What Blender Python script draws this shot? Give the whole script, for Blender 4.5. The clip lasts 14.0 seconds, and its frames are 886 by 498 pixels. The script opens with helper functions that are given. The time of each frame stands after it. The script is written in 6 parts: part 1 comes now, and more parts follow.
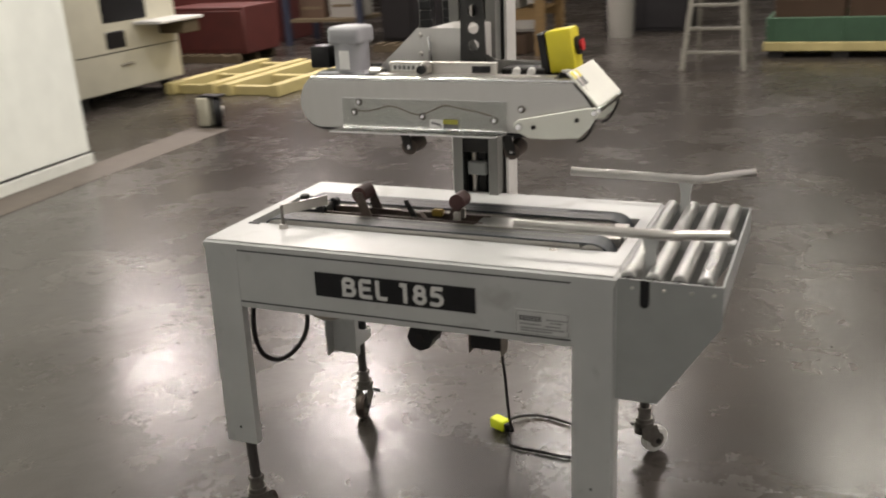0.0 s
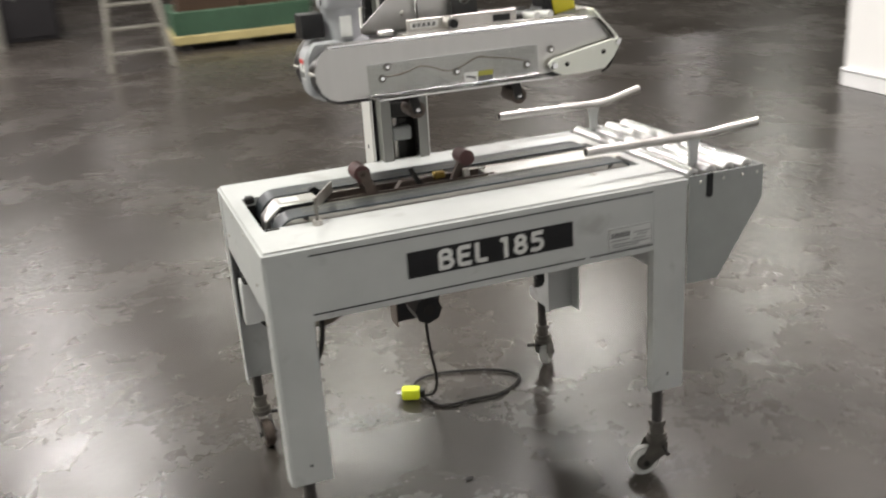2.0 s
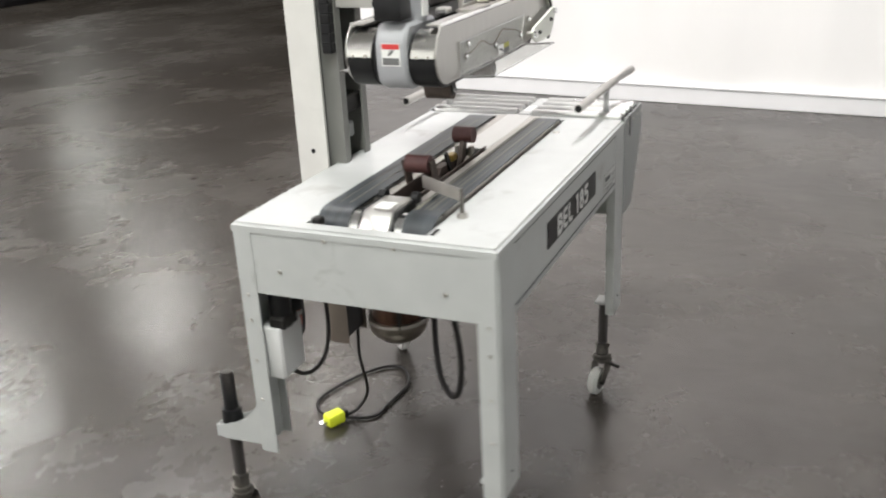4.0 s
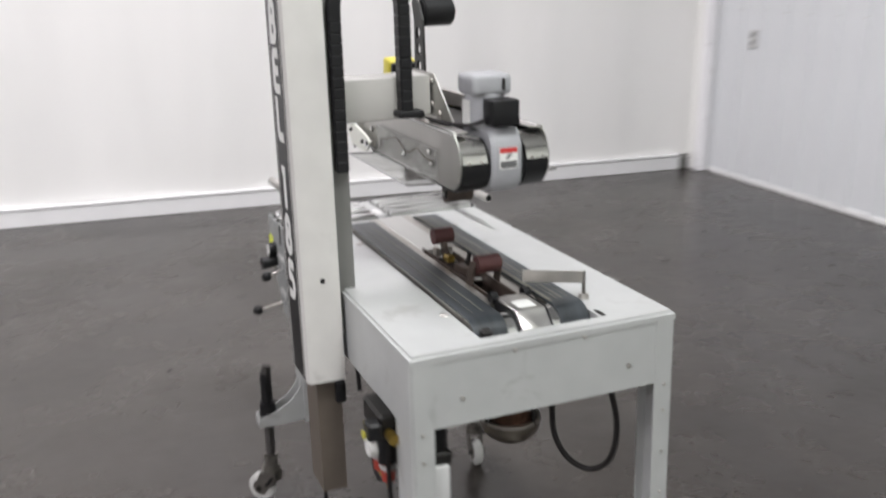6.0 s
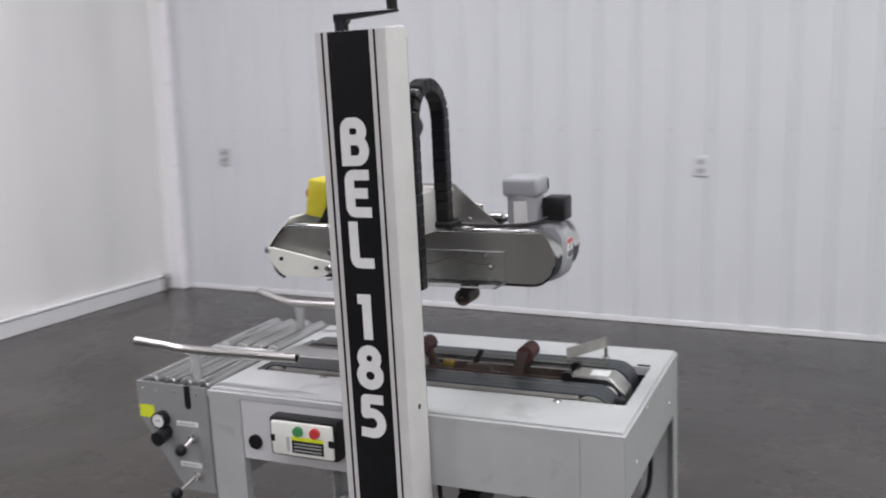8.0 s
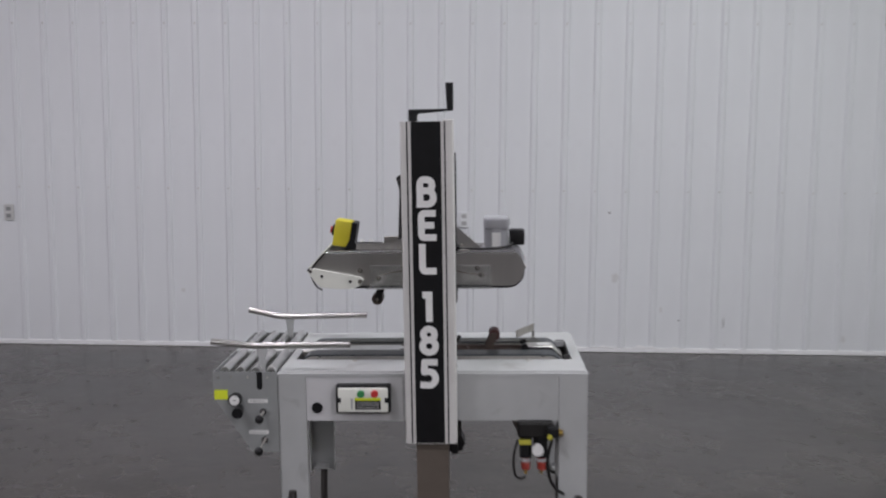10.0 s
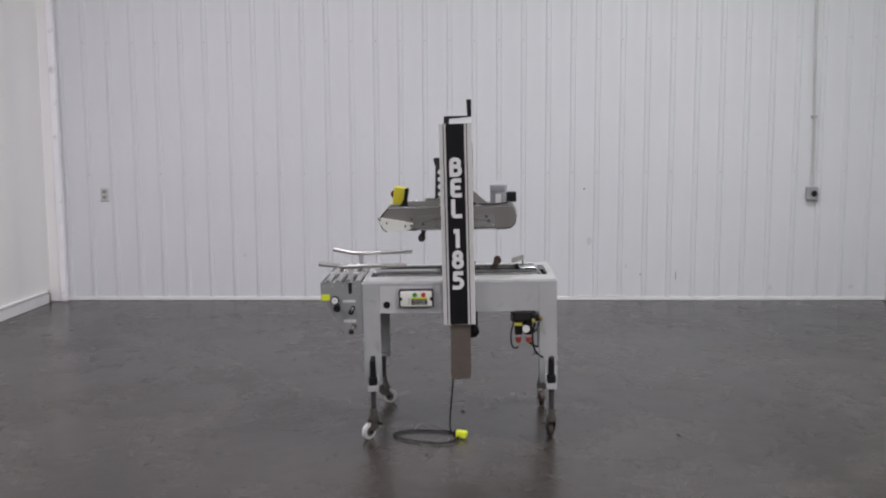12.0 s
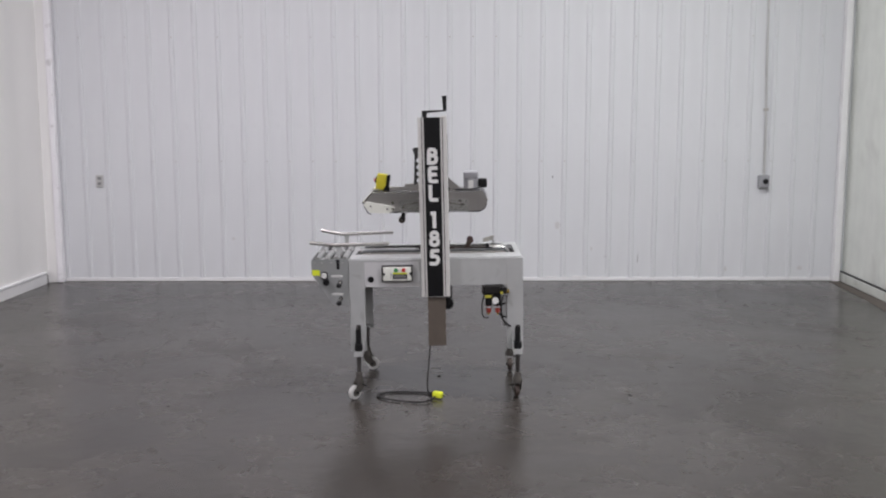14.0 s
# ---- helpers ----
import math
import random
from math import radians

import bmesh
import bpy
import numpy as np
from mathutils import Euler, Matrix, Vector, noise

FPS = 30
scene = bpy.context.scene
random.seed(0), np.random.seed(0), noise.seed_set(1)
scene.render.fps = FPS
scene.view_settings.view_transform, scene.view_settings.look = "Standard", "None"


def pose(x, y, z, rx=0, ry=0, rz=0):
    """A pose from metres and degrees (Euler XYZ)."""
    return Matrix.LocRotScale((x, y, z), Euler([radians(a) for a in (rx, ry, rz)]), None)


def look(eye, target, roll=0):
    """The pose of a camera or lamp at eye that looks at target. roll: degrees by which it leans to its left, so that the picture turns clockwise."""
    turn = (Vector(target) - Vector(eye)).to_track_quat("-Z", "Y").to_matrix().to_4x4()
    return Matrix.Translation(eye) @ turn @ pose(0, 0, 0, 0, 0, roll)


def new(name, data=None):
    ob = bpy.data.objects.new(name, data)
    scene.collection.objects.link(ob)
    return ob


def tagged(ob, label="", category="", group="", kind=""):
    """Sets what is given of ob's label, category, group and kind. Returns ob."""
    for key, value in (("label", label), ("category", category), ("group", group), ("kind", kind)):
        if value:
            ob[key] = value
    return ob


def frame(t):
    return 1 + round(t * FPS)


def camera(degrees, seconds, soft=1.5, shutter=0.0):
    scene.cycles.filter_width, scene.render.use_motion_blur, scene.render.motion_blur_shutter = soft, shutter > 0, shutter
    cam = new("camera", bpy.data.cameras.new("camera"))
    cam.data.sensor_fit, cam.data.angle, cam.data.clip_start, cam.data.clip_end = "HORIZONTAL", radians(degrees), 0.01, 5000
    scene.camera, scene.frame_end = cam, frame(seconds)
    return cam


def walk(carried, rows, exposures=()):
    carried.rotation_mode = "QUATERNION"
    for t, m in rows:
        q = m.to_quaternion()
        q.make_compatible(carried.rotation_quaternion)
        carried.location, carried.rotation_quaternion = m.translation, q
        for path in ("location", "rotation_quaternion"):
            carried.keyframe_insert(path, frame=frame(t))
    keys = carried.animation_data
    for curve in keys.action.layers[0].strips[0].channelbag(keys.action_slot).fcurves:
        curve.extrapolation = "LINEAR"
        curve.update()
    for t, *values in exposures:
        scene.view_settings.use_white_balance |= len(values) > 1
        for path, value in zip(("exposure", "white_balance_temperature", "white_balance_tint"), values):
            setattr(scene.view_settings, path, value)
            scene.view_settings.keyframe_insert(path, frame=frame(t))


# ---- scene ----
cam = camera(50.4, 14.0, 2.0, 0.9)
PATH = [
    (0, (-0.833, 2.184, 1.4), (-0.084, 0.447, 0.752), -3.8),
    (0.3, (-0.635, 2.237, 1.376), (-0.043, 0.44, 0.728), -3.1),
    (0.5, (-0.468, 2.298, 1.393), (-0.036, 0.462, 0.728), -3.6),
    (0.8, (-0.264, 2.321, 1.384), (-0.012, 0.454, 0.714), -3.8),
    (1, (-0.062, 2.329, 1.393), (0.036, 0.453, 0.708), -3.2),
    (1.2, (0.112, 2.312, 1.392), (0.047, 0.438, 0.697), -2.9),
    (1.5, (0.331, 2.288, 1.394), (-0.005, 0.446, 0.691), -2.4),
    (1.7, (0.484, 2.25, 1.387), (-0.001, 0.444, 0.678), -2.7),
    (2, (0.7, 2.188, 1.391), (0.069, 0.435, 0.663), -4.4),
    (2.2, (0.856, 2.09, 1.392), (0.078, 0.407, 0.643), -3.2),
    (2.5, (1.063, 1.985, 1.386), (0.095, 0.396, 0.651), -2.4),
    (2.7, (1.196, 1.891, 1.406), (0.097, 0.396, 0.658), -1.9),
    (4.8, (1.995, 0.436, 1.371), (0.144, 0.252, 0.635), -2.1),
    (5, (2.002, 0.278, 1.371), (0.135, 0.253, 0.653), -1.5),
    (5.2, (2.005, 0.114, 1.361), (0.13, 0.237, 0.676), -1.0),
    (5.5, (1.98, -0.073, 1.373), (0.112, 0.213, 0.719), -2.4),
    (5.8, (1.925, -0.326, 1.391), (0.097, 0.203, 0.779), -1.4),
    (6, (1.861, -0.509, 1.401), (0.087, 0.211, 0.822), -0.1),
    (6.2, (1.785, -0.62, 1.392), (0.042, 0.193, 0.842), -0.7),
    (6.5, (1.673, -0.857, 1.394), (0.029, 0.167, 0.896), -0.5),
    (6.8, (1.533, -1.06, 1.393), (0.032, 0.183, 0.942), -1.3),
    (7, (1.435, -1.171, 1.398), (-0.005, 0.15, 0.974), -1.6),
    (7.2, (1.302, -1.263, 1.41), (0.002, 0.198, 0.99), -1.5),
    (7.5, (1.131, -1.405, 1.396), (-0.015, 0.189, 1.014), -1.5),
    (7.7, (0.98, -1.516, 1.401), (-0.039, 0.166, 1.033), -1.3),
    (8, (0.83, -1.632, 1.398), (0.034, 0.169, 1.051), -1.4),
    (8.2, (0.701, -1.71, 1.405), (0.02, 0.138, 1.061), -1.5),
    (10.3, (0.111, -3.026, 1.433), (0.076, -1.038, 1.216), 0.3),
    (10.5, (0.108, -3.197, 1.429), (0.083, -1.209, 1.209), 0.2),
    (11, (0.084, -3.644, 1.417), (0.072, -1.656, 1.194), 0.5),
    (11.5, (0.101, -4.059, 1.432), (0.068, -2.073, 1.195), 0.1),
    (12, (0.042, -4.469, 1.449), (-0.012, -2.484, 1.206), -0.3),
    (12.5, (0.043, -4.779, 1.426), (0.036, -2.793, 1.191), -0.2),
    (13, (0.049, -4.95, 1.449), (0.067, -2.967, 1.189), -0.2),
    (13.5, (0.039, -4.99, 1.459), (0.06, -3.009, 1.186), -0.1),
    (14, (0.047, -5.005, 1.47), (0.043, -3.023, 1.203), -0.1),
]
EXPOSURES = [
    (0.0, -0.05, 7250, 12.5), (1.0, 0.13, 7000, 12.5), (1.5, 0.36, 6930, 12), (2.0, 0.38, 6850, 11), (2.5, 0.52, 6750, 10), (2.7, 0.55, 6720, 10), (4.8, 0.34, 6550, 12), (5.5, 0.20, 6500, 13),
    (6.5, -0.08, 6330, 14.5), (8.0, -0.24, 6250, 16), (10.3, -0.60, 6230, 17), (11.0, -0.58, 6270, 17), (11.5, -0.49, 6300, 17), (12.5, -0.34, 6330, 17), (14.0, -0.25, 6350, 17),
]
walk(cam, [(t, look(eye, target, roll)) for t, eye, target, roll in PATH], EXPOSURES)

# ---- light ----
world = bpy.data.worlds.new("warehouse_air")
scene.world = world
world.use_nodes = True
world.node_tree.nodes["Background"].inputs[0].default_value = (0.9, 0.95, 1.0, 1)
world.node_tree.nodes["Background"].inputs[1].default_value = 0.02

LAMP_Z = 4.5
PINKISH, GREENISH, PLAIN, OLIVE_LIGHT = (1.0, 0.955, 0.985), (0.965, 1.0, 0.955), (0.995, 0.98, 0.99), (0.98, 1.0, 0.95)
# place, watts, colour of each hanging lamp
LAMPS = [(-7.6, -7.5, 55, OLIVE_LIGHT), (-4.65, -7.5, 75, OLIVE_LIGHT), (-1.55, -7.5, 72, OLIVE_LIGHT), (1.55, -7.5, 140, PLAIN), (4.72, -7.5, 225, PINKISH), (7.9, -7.6, 210, PINKISH),
         (-6.5, -4.1, 60, OLIVE_LIGHT), (-2.5, -3.5, 115, PLAIN), (2.4, -3.5, 115, PLAIN), (6.75, -4.2, 105, PINKISH), (-1.75, 0.25, 112, PINKISH), (1.75, 0.4, 132, GREENISH),
         (-11.8, -12.6, 45, OLIVE_LIGHT), (-6.35, -12.6, 30, OLIVE_LIGHT), (-0.75, -12.2, 38, OLIVE_LIGHT), (2.1, -12.2, 65, PLAIN), (5.0, -12.3, 80, PINKISH), (8.0, -12.4, 75, PINKISH),
         (-14.0, -18.5, 40, PLAIN), (-10.2, -18.5, 35, PLAIN), (-5.2, -18.6, 25, PLAIN), (0.25, -18.8, 25, PLAIN)]
for lx, ly, watts, tone in LAMPS:
    data = bpy.data.lights.new("lamp_light", "AREA")
    data.shape, data.size, data.size_y = "RECTANGLE", 1.2, 0.42
    data.energy, data.color = watts, tone
    lamp = new("lamp_light", data)
    lamp.location = (lx, ly, LAMP_Z - 0.03)


# ---- materials ----
def shader(name, colour, rough=0.5, metal=0.0, grain=0.06, scale=30.0, wear=0.0, bump=0.0, bump_scale=60.0, coat=0.0, stretch=(1, 1, 1), spec=0.5, scuff=0.0, scuff_scale=9.0):
    """A surface with fine grain, larger blotches, uneven gloss and fine relief."""
    m = bpy.data.materials.new(name)
    m.use_nodes = True
    nt = m.node_tree
    n, link = nt.nodes, nt.links
    b = n["Principled BSDF"]
    b.inputs["Metallic"].default_value = metal
    b.inputs["Coat Weight"].default_value = coat
    b.inputs["Specular IOR Level"].default_value = spec
    co = n.new("ShaderNodeTexCoord")
    mp = n.new("ShaderNodeMapping")
    mp.inputs["Scale"].default_value = stretch
    link.new(co.outputs["Object"], mp.inputs["Vector"])
    fine = n.new("ShaderNodeTexNoise")
    fine.inputs["Scale"].default_value, fine.inputs["Detail"].default_value = scale, 6
    link.new(mp.outputs[0], fine.inputs["Vector"])
    large = n.new("ShaderNodeTexNoise")
    large.inputs["Scale"].default_value, large.inputs["Detail"].default_value = scale / 9, 4
    link.new(mp.outputs[0], large.inputs["Vector"])
    mean = n.new("ShaderNodeMath")
    mean.operation = "ADD"
    link.new(fine.outputs["Fac"], mean.inputs[0])
    link.new(large.outputs["Fac"], mean.inputs[1])
    ramp = n.new("ShaderNodeMapRange")
    ramp.inputs["From Min"].default_value, ramp.inputs["From Max"].default_value = 0.65, 1.35
    link.new(mean.outputs[0], ramp.inputs["Value"])
    mix = n.new("ShaderNodeMix")
    mix.data_type = "RGBA"
    lo = [max(0.0, c * (1 - grain - wear)) for c in colour]
    hi = [min(1.0, c * (1 + grain)) for c in colour]
    mix.inputs["A"].default_value, mix.inputs["B"].default_value = (*lo, 1), (*hi, 1)
    link.new(ramp.outputs[0], mix.inputs["Factor"])
    colour_out = mix.outputs["Result"]
    if scuff:
        # sparse grubby marks
        marks = n.new("ShaderNodeTexNoise")
        marks.inputs["Scale"].default_value, marks.inputs["Detail"].default_value, marks.inputs["Distortion"].default_value = scuff_scale, 7, 0.6
        link.new(co.outputs["Object"], marks.inputs["Vector"])
        where = n.new("ShaderNodeMapRange")
        where.inputs["From Min"].default_value, where.inputs["From Max"].default_value, where.inputs["To Max"].default_value = 0.60, 0.74, scuff
        link.new(marks.outputs["Fac"], where.inputs["Value"])
        grime = n.new("ShaderNodeMix")
        grime.data_type = "RGBA"
        grime.inputs["B"].default_value = (0.16, 0.14, 0.12, 1)
        link.new(where.outputs[0], grime.inputs["Factor"])
        link.new(colour_out, grime.inputs["A"])
        colour_out = grime.outputs["Result"]
    link.new(colour_out, b.inputs["Base Color"])
    gloss = n.new("ShaderNodeMapRange")
    gloss.inputs["To Min"].default_value, gloss.inputs["To Max"].default_value = max(0.03, rough * 0.8), min(1, rough * 1.2)
    link.new(large.outputs["Fac"], gloss.inputs["Value"])
    link.new(gloss.outputs[0], b.inputs["Roughness"])
    if bump:
        relief = n.new("ShaderNodeTexNoise")
        relief.inputs["Scale"].default_value, relief.inputs["Detail"].default_value = bump_scale, 3
        link.new(mp.outputs[0], relief.inputs["Vector"])
        bp = n.new("ShaderNodeBump")
        bp.inputs["Strength"].default_value, bp.inputs["Distance"].default_value = bump, 0.002
        link.new(relief.outputs["Fac"], bp.inputs["Height"])
        link.new(bp.outputs[0], b.inputs["Normal"])
    return m


PAINT = shader("machine_paint", (0.43, 0.44, 0.433), 0.36, grain=0.04, wear=0.08, scale=12, bump=0.05, bump_scale=240, scuff=0.35, scuff_scale=11)
COLUMN_PAINT = shader("column_paint", (0.62, 0.61, 0.585), 0.42, grain=0.04, wear=0.08, scale=12, bump=0.05, bump_scale=240, scuff=0.3, scuff_scale=10)
PANEL_GREY = shader("control_panel_paint", (0.56, 0.56, 0.56), 0.45, grain=0.04, scale=18)
CARRIAGE_GREY = shader("carriage_paint", (0.42, 0.41, 0.39), 0.45, grain=0.05, scale=14, scuff=0.2)
HOPPER = shader("grey_enamel", (0.27, 0.28, 0.275), 0.45, grain=0.05, wear=0.08, scale=16)
STEEL = shader("brushed_steel", (0.53, 0.52, 0.50), 0.37, 1.0, 0.04, 30, stretch=(1.6, 1, 0.12))
DULL_STEEL = shader("dull_steel", (0.5, 0.48, 0.45), 0.42, 1.0, 0.12, 30)
CHROME = shader("bright_steel", (0.78, 0.78, 0.78), 0.16, 1.0, 0.05, 40)
NOSE_STEEL = shader("polished_nose_steel", (0.60, 0.59, 0.57), 0.2, 1.0, 0.06, 40)
ROLLER_STEEL = shader("galvanised_roller", (0.62, 0.62, 0.61), 0.28, 1.0, 0.1, 30, stretch=(1, 0.2, 1))
CAST = shader("cast_grey_paint", (0.33, 0.335, 0.35), 0.5, grain=0.05, bump=0.15, bump_scale=150)
BLACK = shader("black_plastic", (0.008, 0.008, 0.009), 0.42, grain=0.2, spec=0.3)
BLACK_DECAL = shader("black_decal", (0.006, 0.006, 0.007), 0.4, grain=0.3, wear=0.1, spec=0.3)
PLATE_WHITE = shader("worn_white_print", (0.60, 0.60, 0.585), 0.5, grain=0.08, wear=0.1)
WHITE_DECAL = shader("white_decal", (0.76, 0.76, 0.74), 0.5, grain=0.04, wear=0.05)
RUBBER = shader("belt_rubber", (0.030, 0.036, 0.041), 0.40, grain=0.5, wear=0.2, scale=75, stretch=(0.02, 1, 0.3))
RUBBER_TRIM = shader("belt_edge", (0.15, 0.145, 0.12), 0.6, grain=0.1)
HOSE = shader("black_hose", (0.01, 0.009, 0.009), 0.5, grain=0.2, spec=0.3)
RUSTY = shader("rusted_steel", (0.075, 0.055, 0.045), 0.55, 0.3, 0.3, 50, 0.2, 0.3, 120)
MAROON = shader("maroon_roller", (0.062, 0.020, 0.019), 0.6, grain=0.15, bump=0.2, bump_scale=200)
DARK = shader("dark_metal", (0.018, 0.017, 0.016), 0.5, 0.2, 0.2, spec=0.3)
SKIRT = shader("taupe_steel", (0.135, 0.112, 0.092), 0.5, 0.2, 0.08, 20, 0.1)
YELLOW = shader("safety_yellow", (0.60, 0.52, 0.025), 0.45, grain=0.06)
NEON = shader("fluorescent_yellow", (0.70, 0.78, 0.03), 0.5, grain=0.05)
RED = shader("red_plastic", (0.55, 0.04, 0.04), 0.4, grain=0.05)
GREEN = shader("green_plastic", (0.05, 0.25, 0.09), 0.4, grain=0.05)
BRASS = shader("brass", (0.36, 0.25, 0.06), 0.35, 0.8, 0.1)
CREAM = shader("cream_plastic", (0.74, 0.75, 0.68), 0.4, grain=0.03)
NYLON = shader("white_nylon", (0.58, 0.58, 0.56), 0.5, grain=0.05)
ALU_PLATE = shader("printed_aluminium", (0.52, 0.53, 0.52), 0.4, 0.5, 0.05)
MAST = shader("grey_mast_paint", (0.16, 0.16, 0.15), 0.5, grain=0.05, wear=0.15, scale=10)
COPPER = shader("tarnished_copper", (0.11, 0.055, 0.035), 0.42, 0.7, 0.45, 40, 0.4, stretch=(1, 1, 0.1))
RAIL_STEEL = shader("worn_rail_steel", (0.46, 0.45, 0.43), 0.33, 1.0, 0.1, 30)
# plated steel, darkened so the casters' shade is in the colour
FORK_STEEL = shader("darkened_plated_steel", (0.17, 0.16, 0.145), 0.4, 0.8, 0.2, 40, 0.2)
CORD_TAN = shader("brown_cord", (0.15, 0.115, 0.08), 0.6, grain=0.1)
OLIVE = shader("faded_yellow_print", (0.36, 0.34, 0.06), 0.5, grain=0.1)
CENTRE_STEEL = shader("bright_plate_steel", (0.60, 0.60, 0.585), 0.3, 1.0, 0.06, 30, stretch=(0.2, 1, 1))
BOWL_STEEL = shader("stained_motor_bowl", (0.33, 0.30, 0.26), 0.38, 1.0, 0.2, 25, 0.3)
STEM = shader("black_oxide_stem", (0.028, 0.024, 0.022), 0.5, 0.3, 0.3, 60)
BELT_WEAR = shader("worn_belt_streak", (0.12, 0.118, 0.10), 0.45, grain=0.4, scale=60, stretch=(0.03, 1, 1))
INK = shader("faded_ink", (0.12, 0.12, 0.12), 0.6, grain=0.1)
PRINT_GREY = shader("worn_grey_print", (0.24, 0.24, 0.24), 0.6, grain=0.15)
PALE_LINE = shader("grey_print", (0.4, 0.4, 0.4), 0.6, grain=0.1)

ACRYLIC = bpy.data.materials.new("clear_acrylic")
ACRYLIC.use_nodes = True
nt = ACRYLIC.node_tree
nt.nodes.remove(nt.nodes["Principled BSDF"])
clear, shine, blend = nt.nodes.new("ShaderNodeBsdfTransparent"), nt.nodes.new("ShaderNodeBsdfGlossy"), nt.nodes.new("ShaderNodeMixShader")
clear.inputs["Color"].default_value = (0.86, 0.87, 0.855, 1)
shine.inputs["Roughness"].default_value = 0.2
rim, rim_half = nt.nodes.new("ShaderNodeLayerWeight"), nt.nodes.new("ShaderNodeMath")
rim.inputs["Blend"].default_value = 0.25
rim_half.operation = "MULTIPLY_ADD"
rim_half.inputs[1].default_value, rim_half.inputs[2].default_value = 0.45, 0.13
nt.links.new(rim.outputs["Facing"], rim_half.inputs[0])
warp, warp_bump = nt.nodes.new("ShaderNodeTexNoise"), nt.nodes.new("ShaderNodeBump")
warp.inputs["Scale"].default_value, warp.inputs["Detail"].default_value = 14, 2
warp_bump.inputs["Strength"].default_value, warp_bump.inputs["Distance"].default_value = 0.5, 0.01
nt.links.new(warp.outputs["Fac"], warp_bump.inputs["Height"])
nt.links.new(warp_bump.outputs[0], shine.inputs["Normal"])
nt.links.new(rim_half.outputs[0], blend.inputs[0])
nt.links.new(clear.outputs[0], blend.inputs[1])
nt.links.new(shine.outputs[0], blend.inputs[2])
nt.links.new(blend.outputs[0], nt.nodes["Material Output"].inputs["Surface"])

# room surfaces
LINER = shader("painted_liner_panel", (0.70, 0.715, 0.73), 0.36, grain=0.02, wear=0.04, scale=5, bump=0.25, bump_scale=5, stretch=(1, 1, 0.35), scuff=0.14, scuff_scale=2.6)
SHEET = shader("white_wall_sheet", (0.86, 0.855, 0.835), 0.5, grain=0.02, wear=0.03, scale=4, stretch=(1, 1, 0.25))
TRIM = shader("white_trim", (0.82, 0.82, 0.82), 0.4, grain=0.03, wear=0.04, scale=8)
# glossy post white, raised above the trim to put its glare into the colour
POST_WHITE = shader("glare_white_post", (0.90, 0.89, 0.91), 0.3, grain=0.02, wear=0.03, scale=8, scuff=0.3, scuff_scale=14)
CEILING = shader("ceiling_paint", (0.42, 0.42, 0.42), 0.8, grain=0.04)
FAR_WALL = shader("far_wall_paint", (0.12, 0.112, 0.10), 0.8, grain=0.15, scale=3)


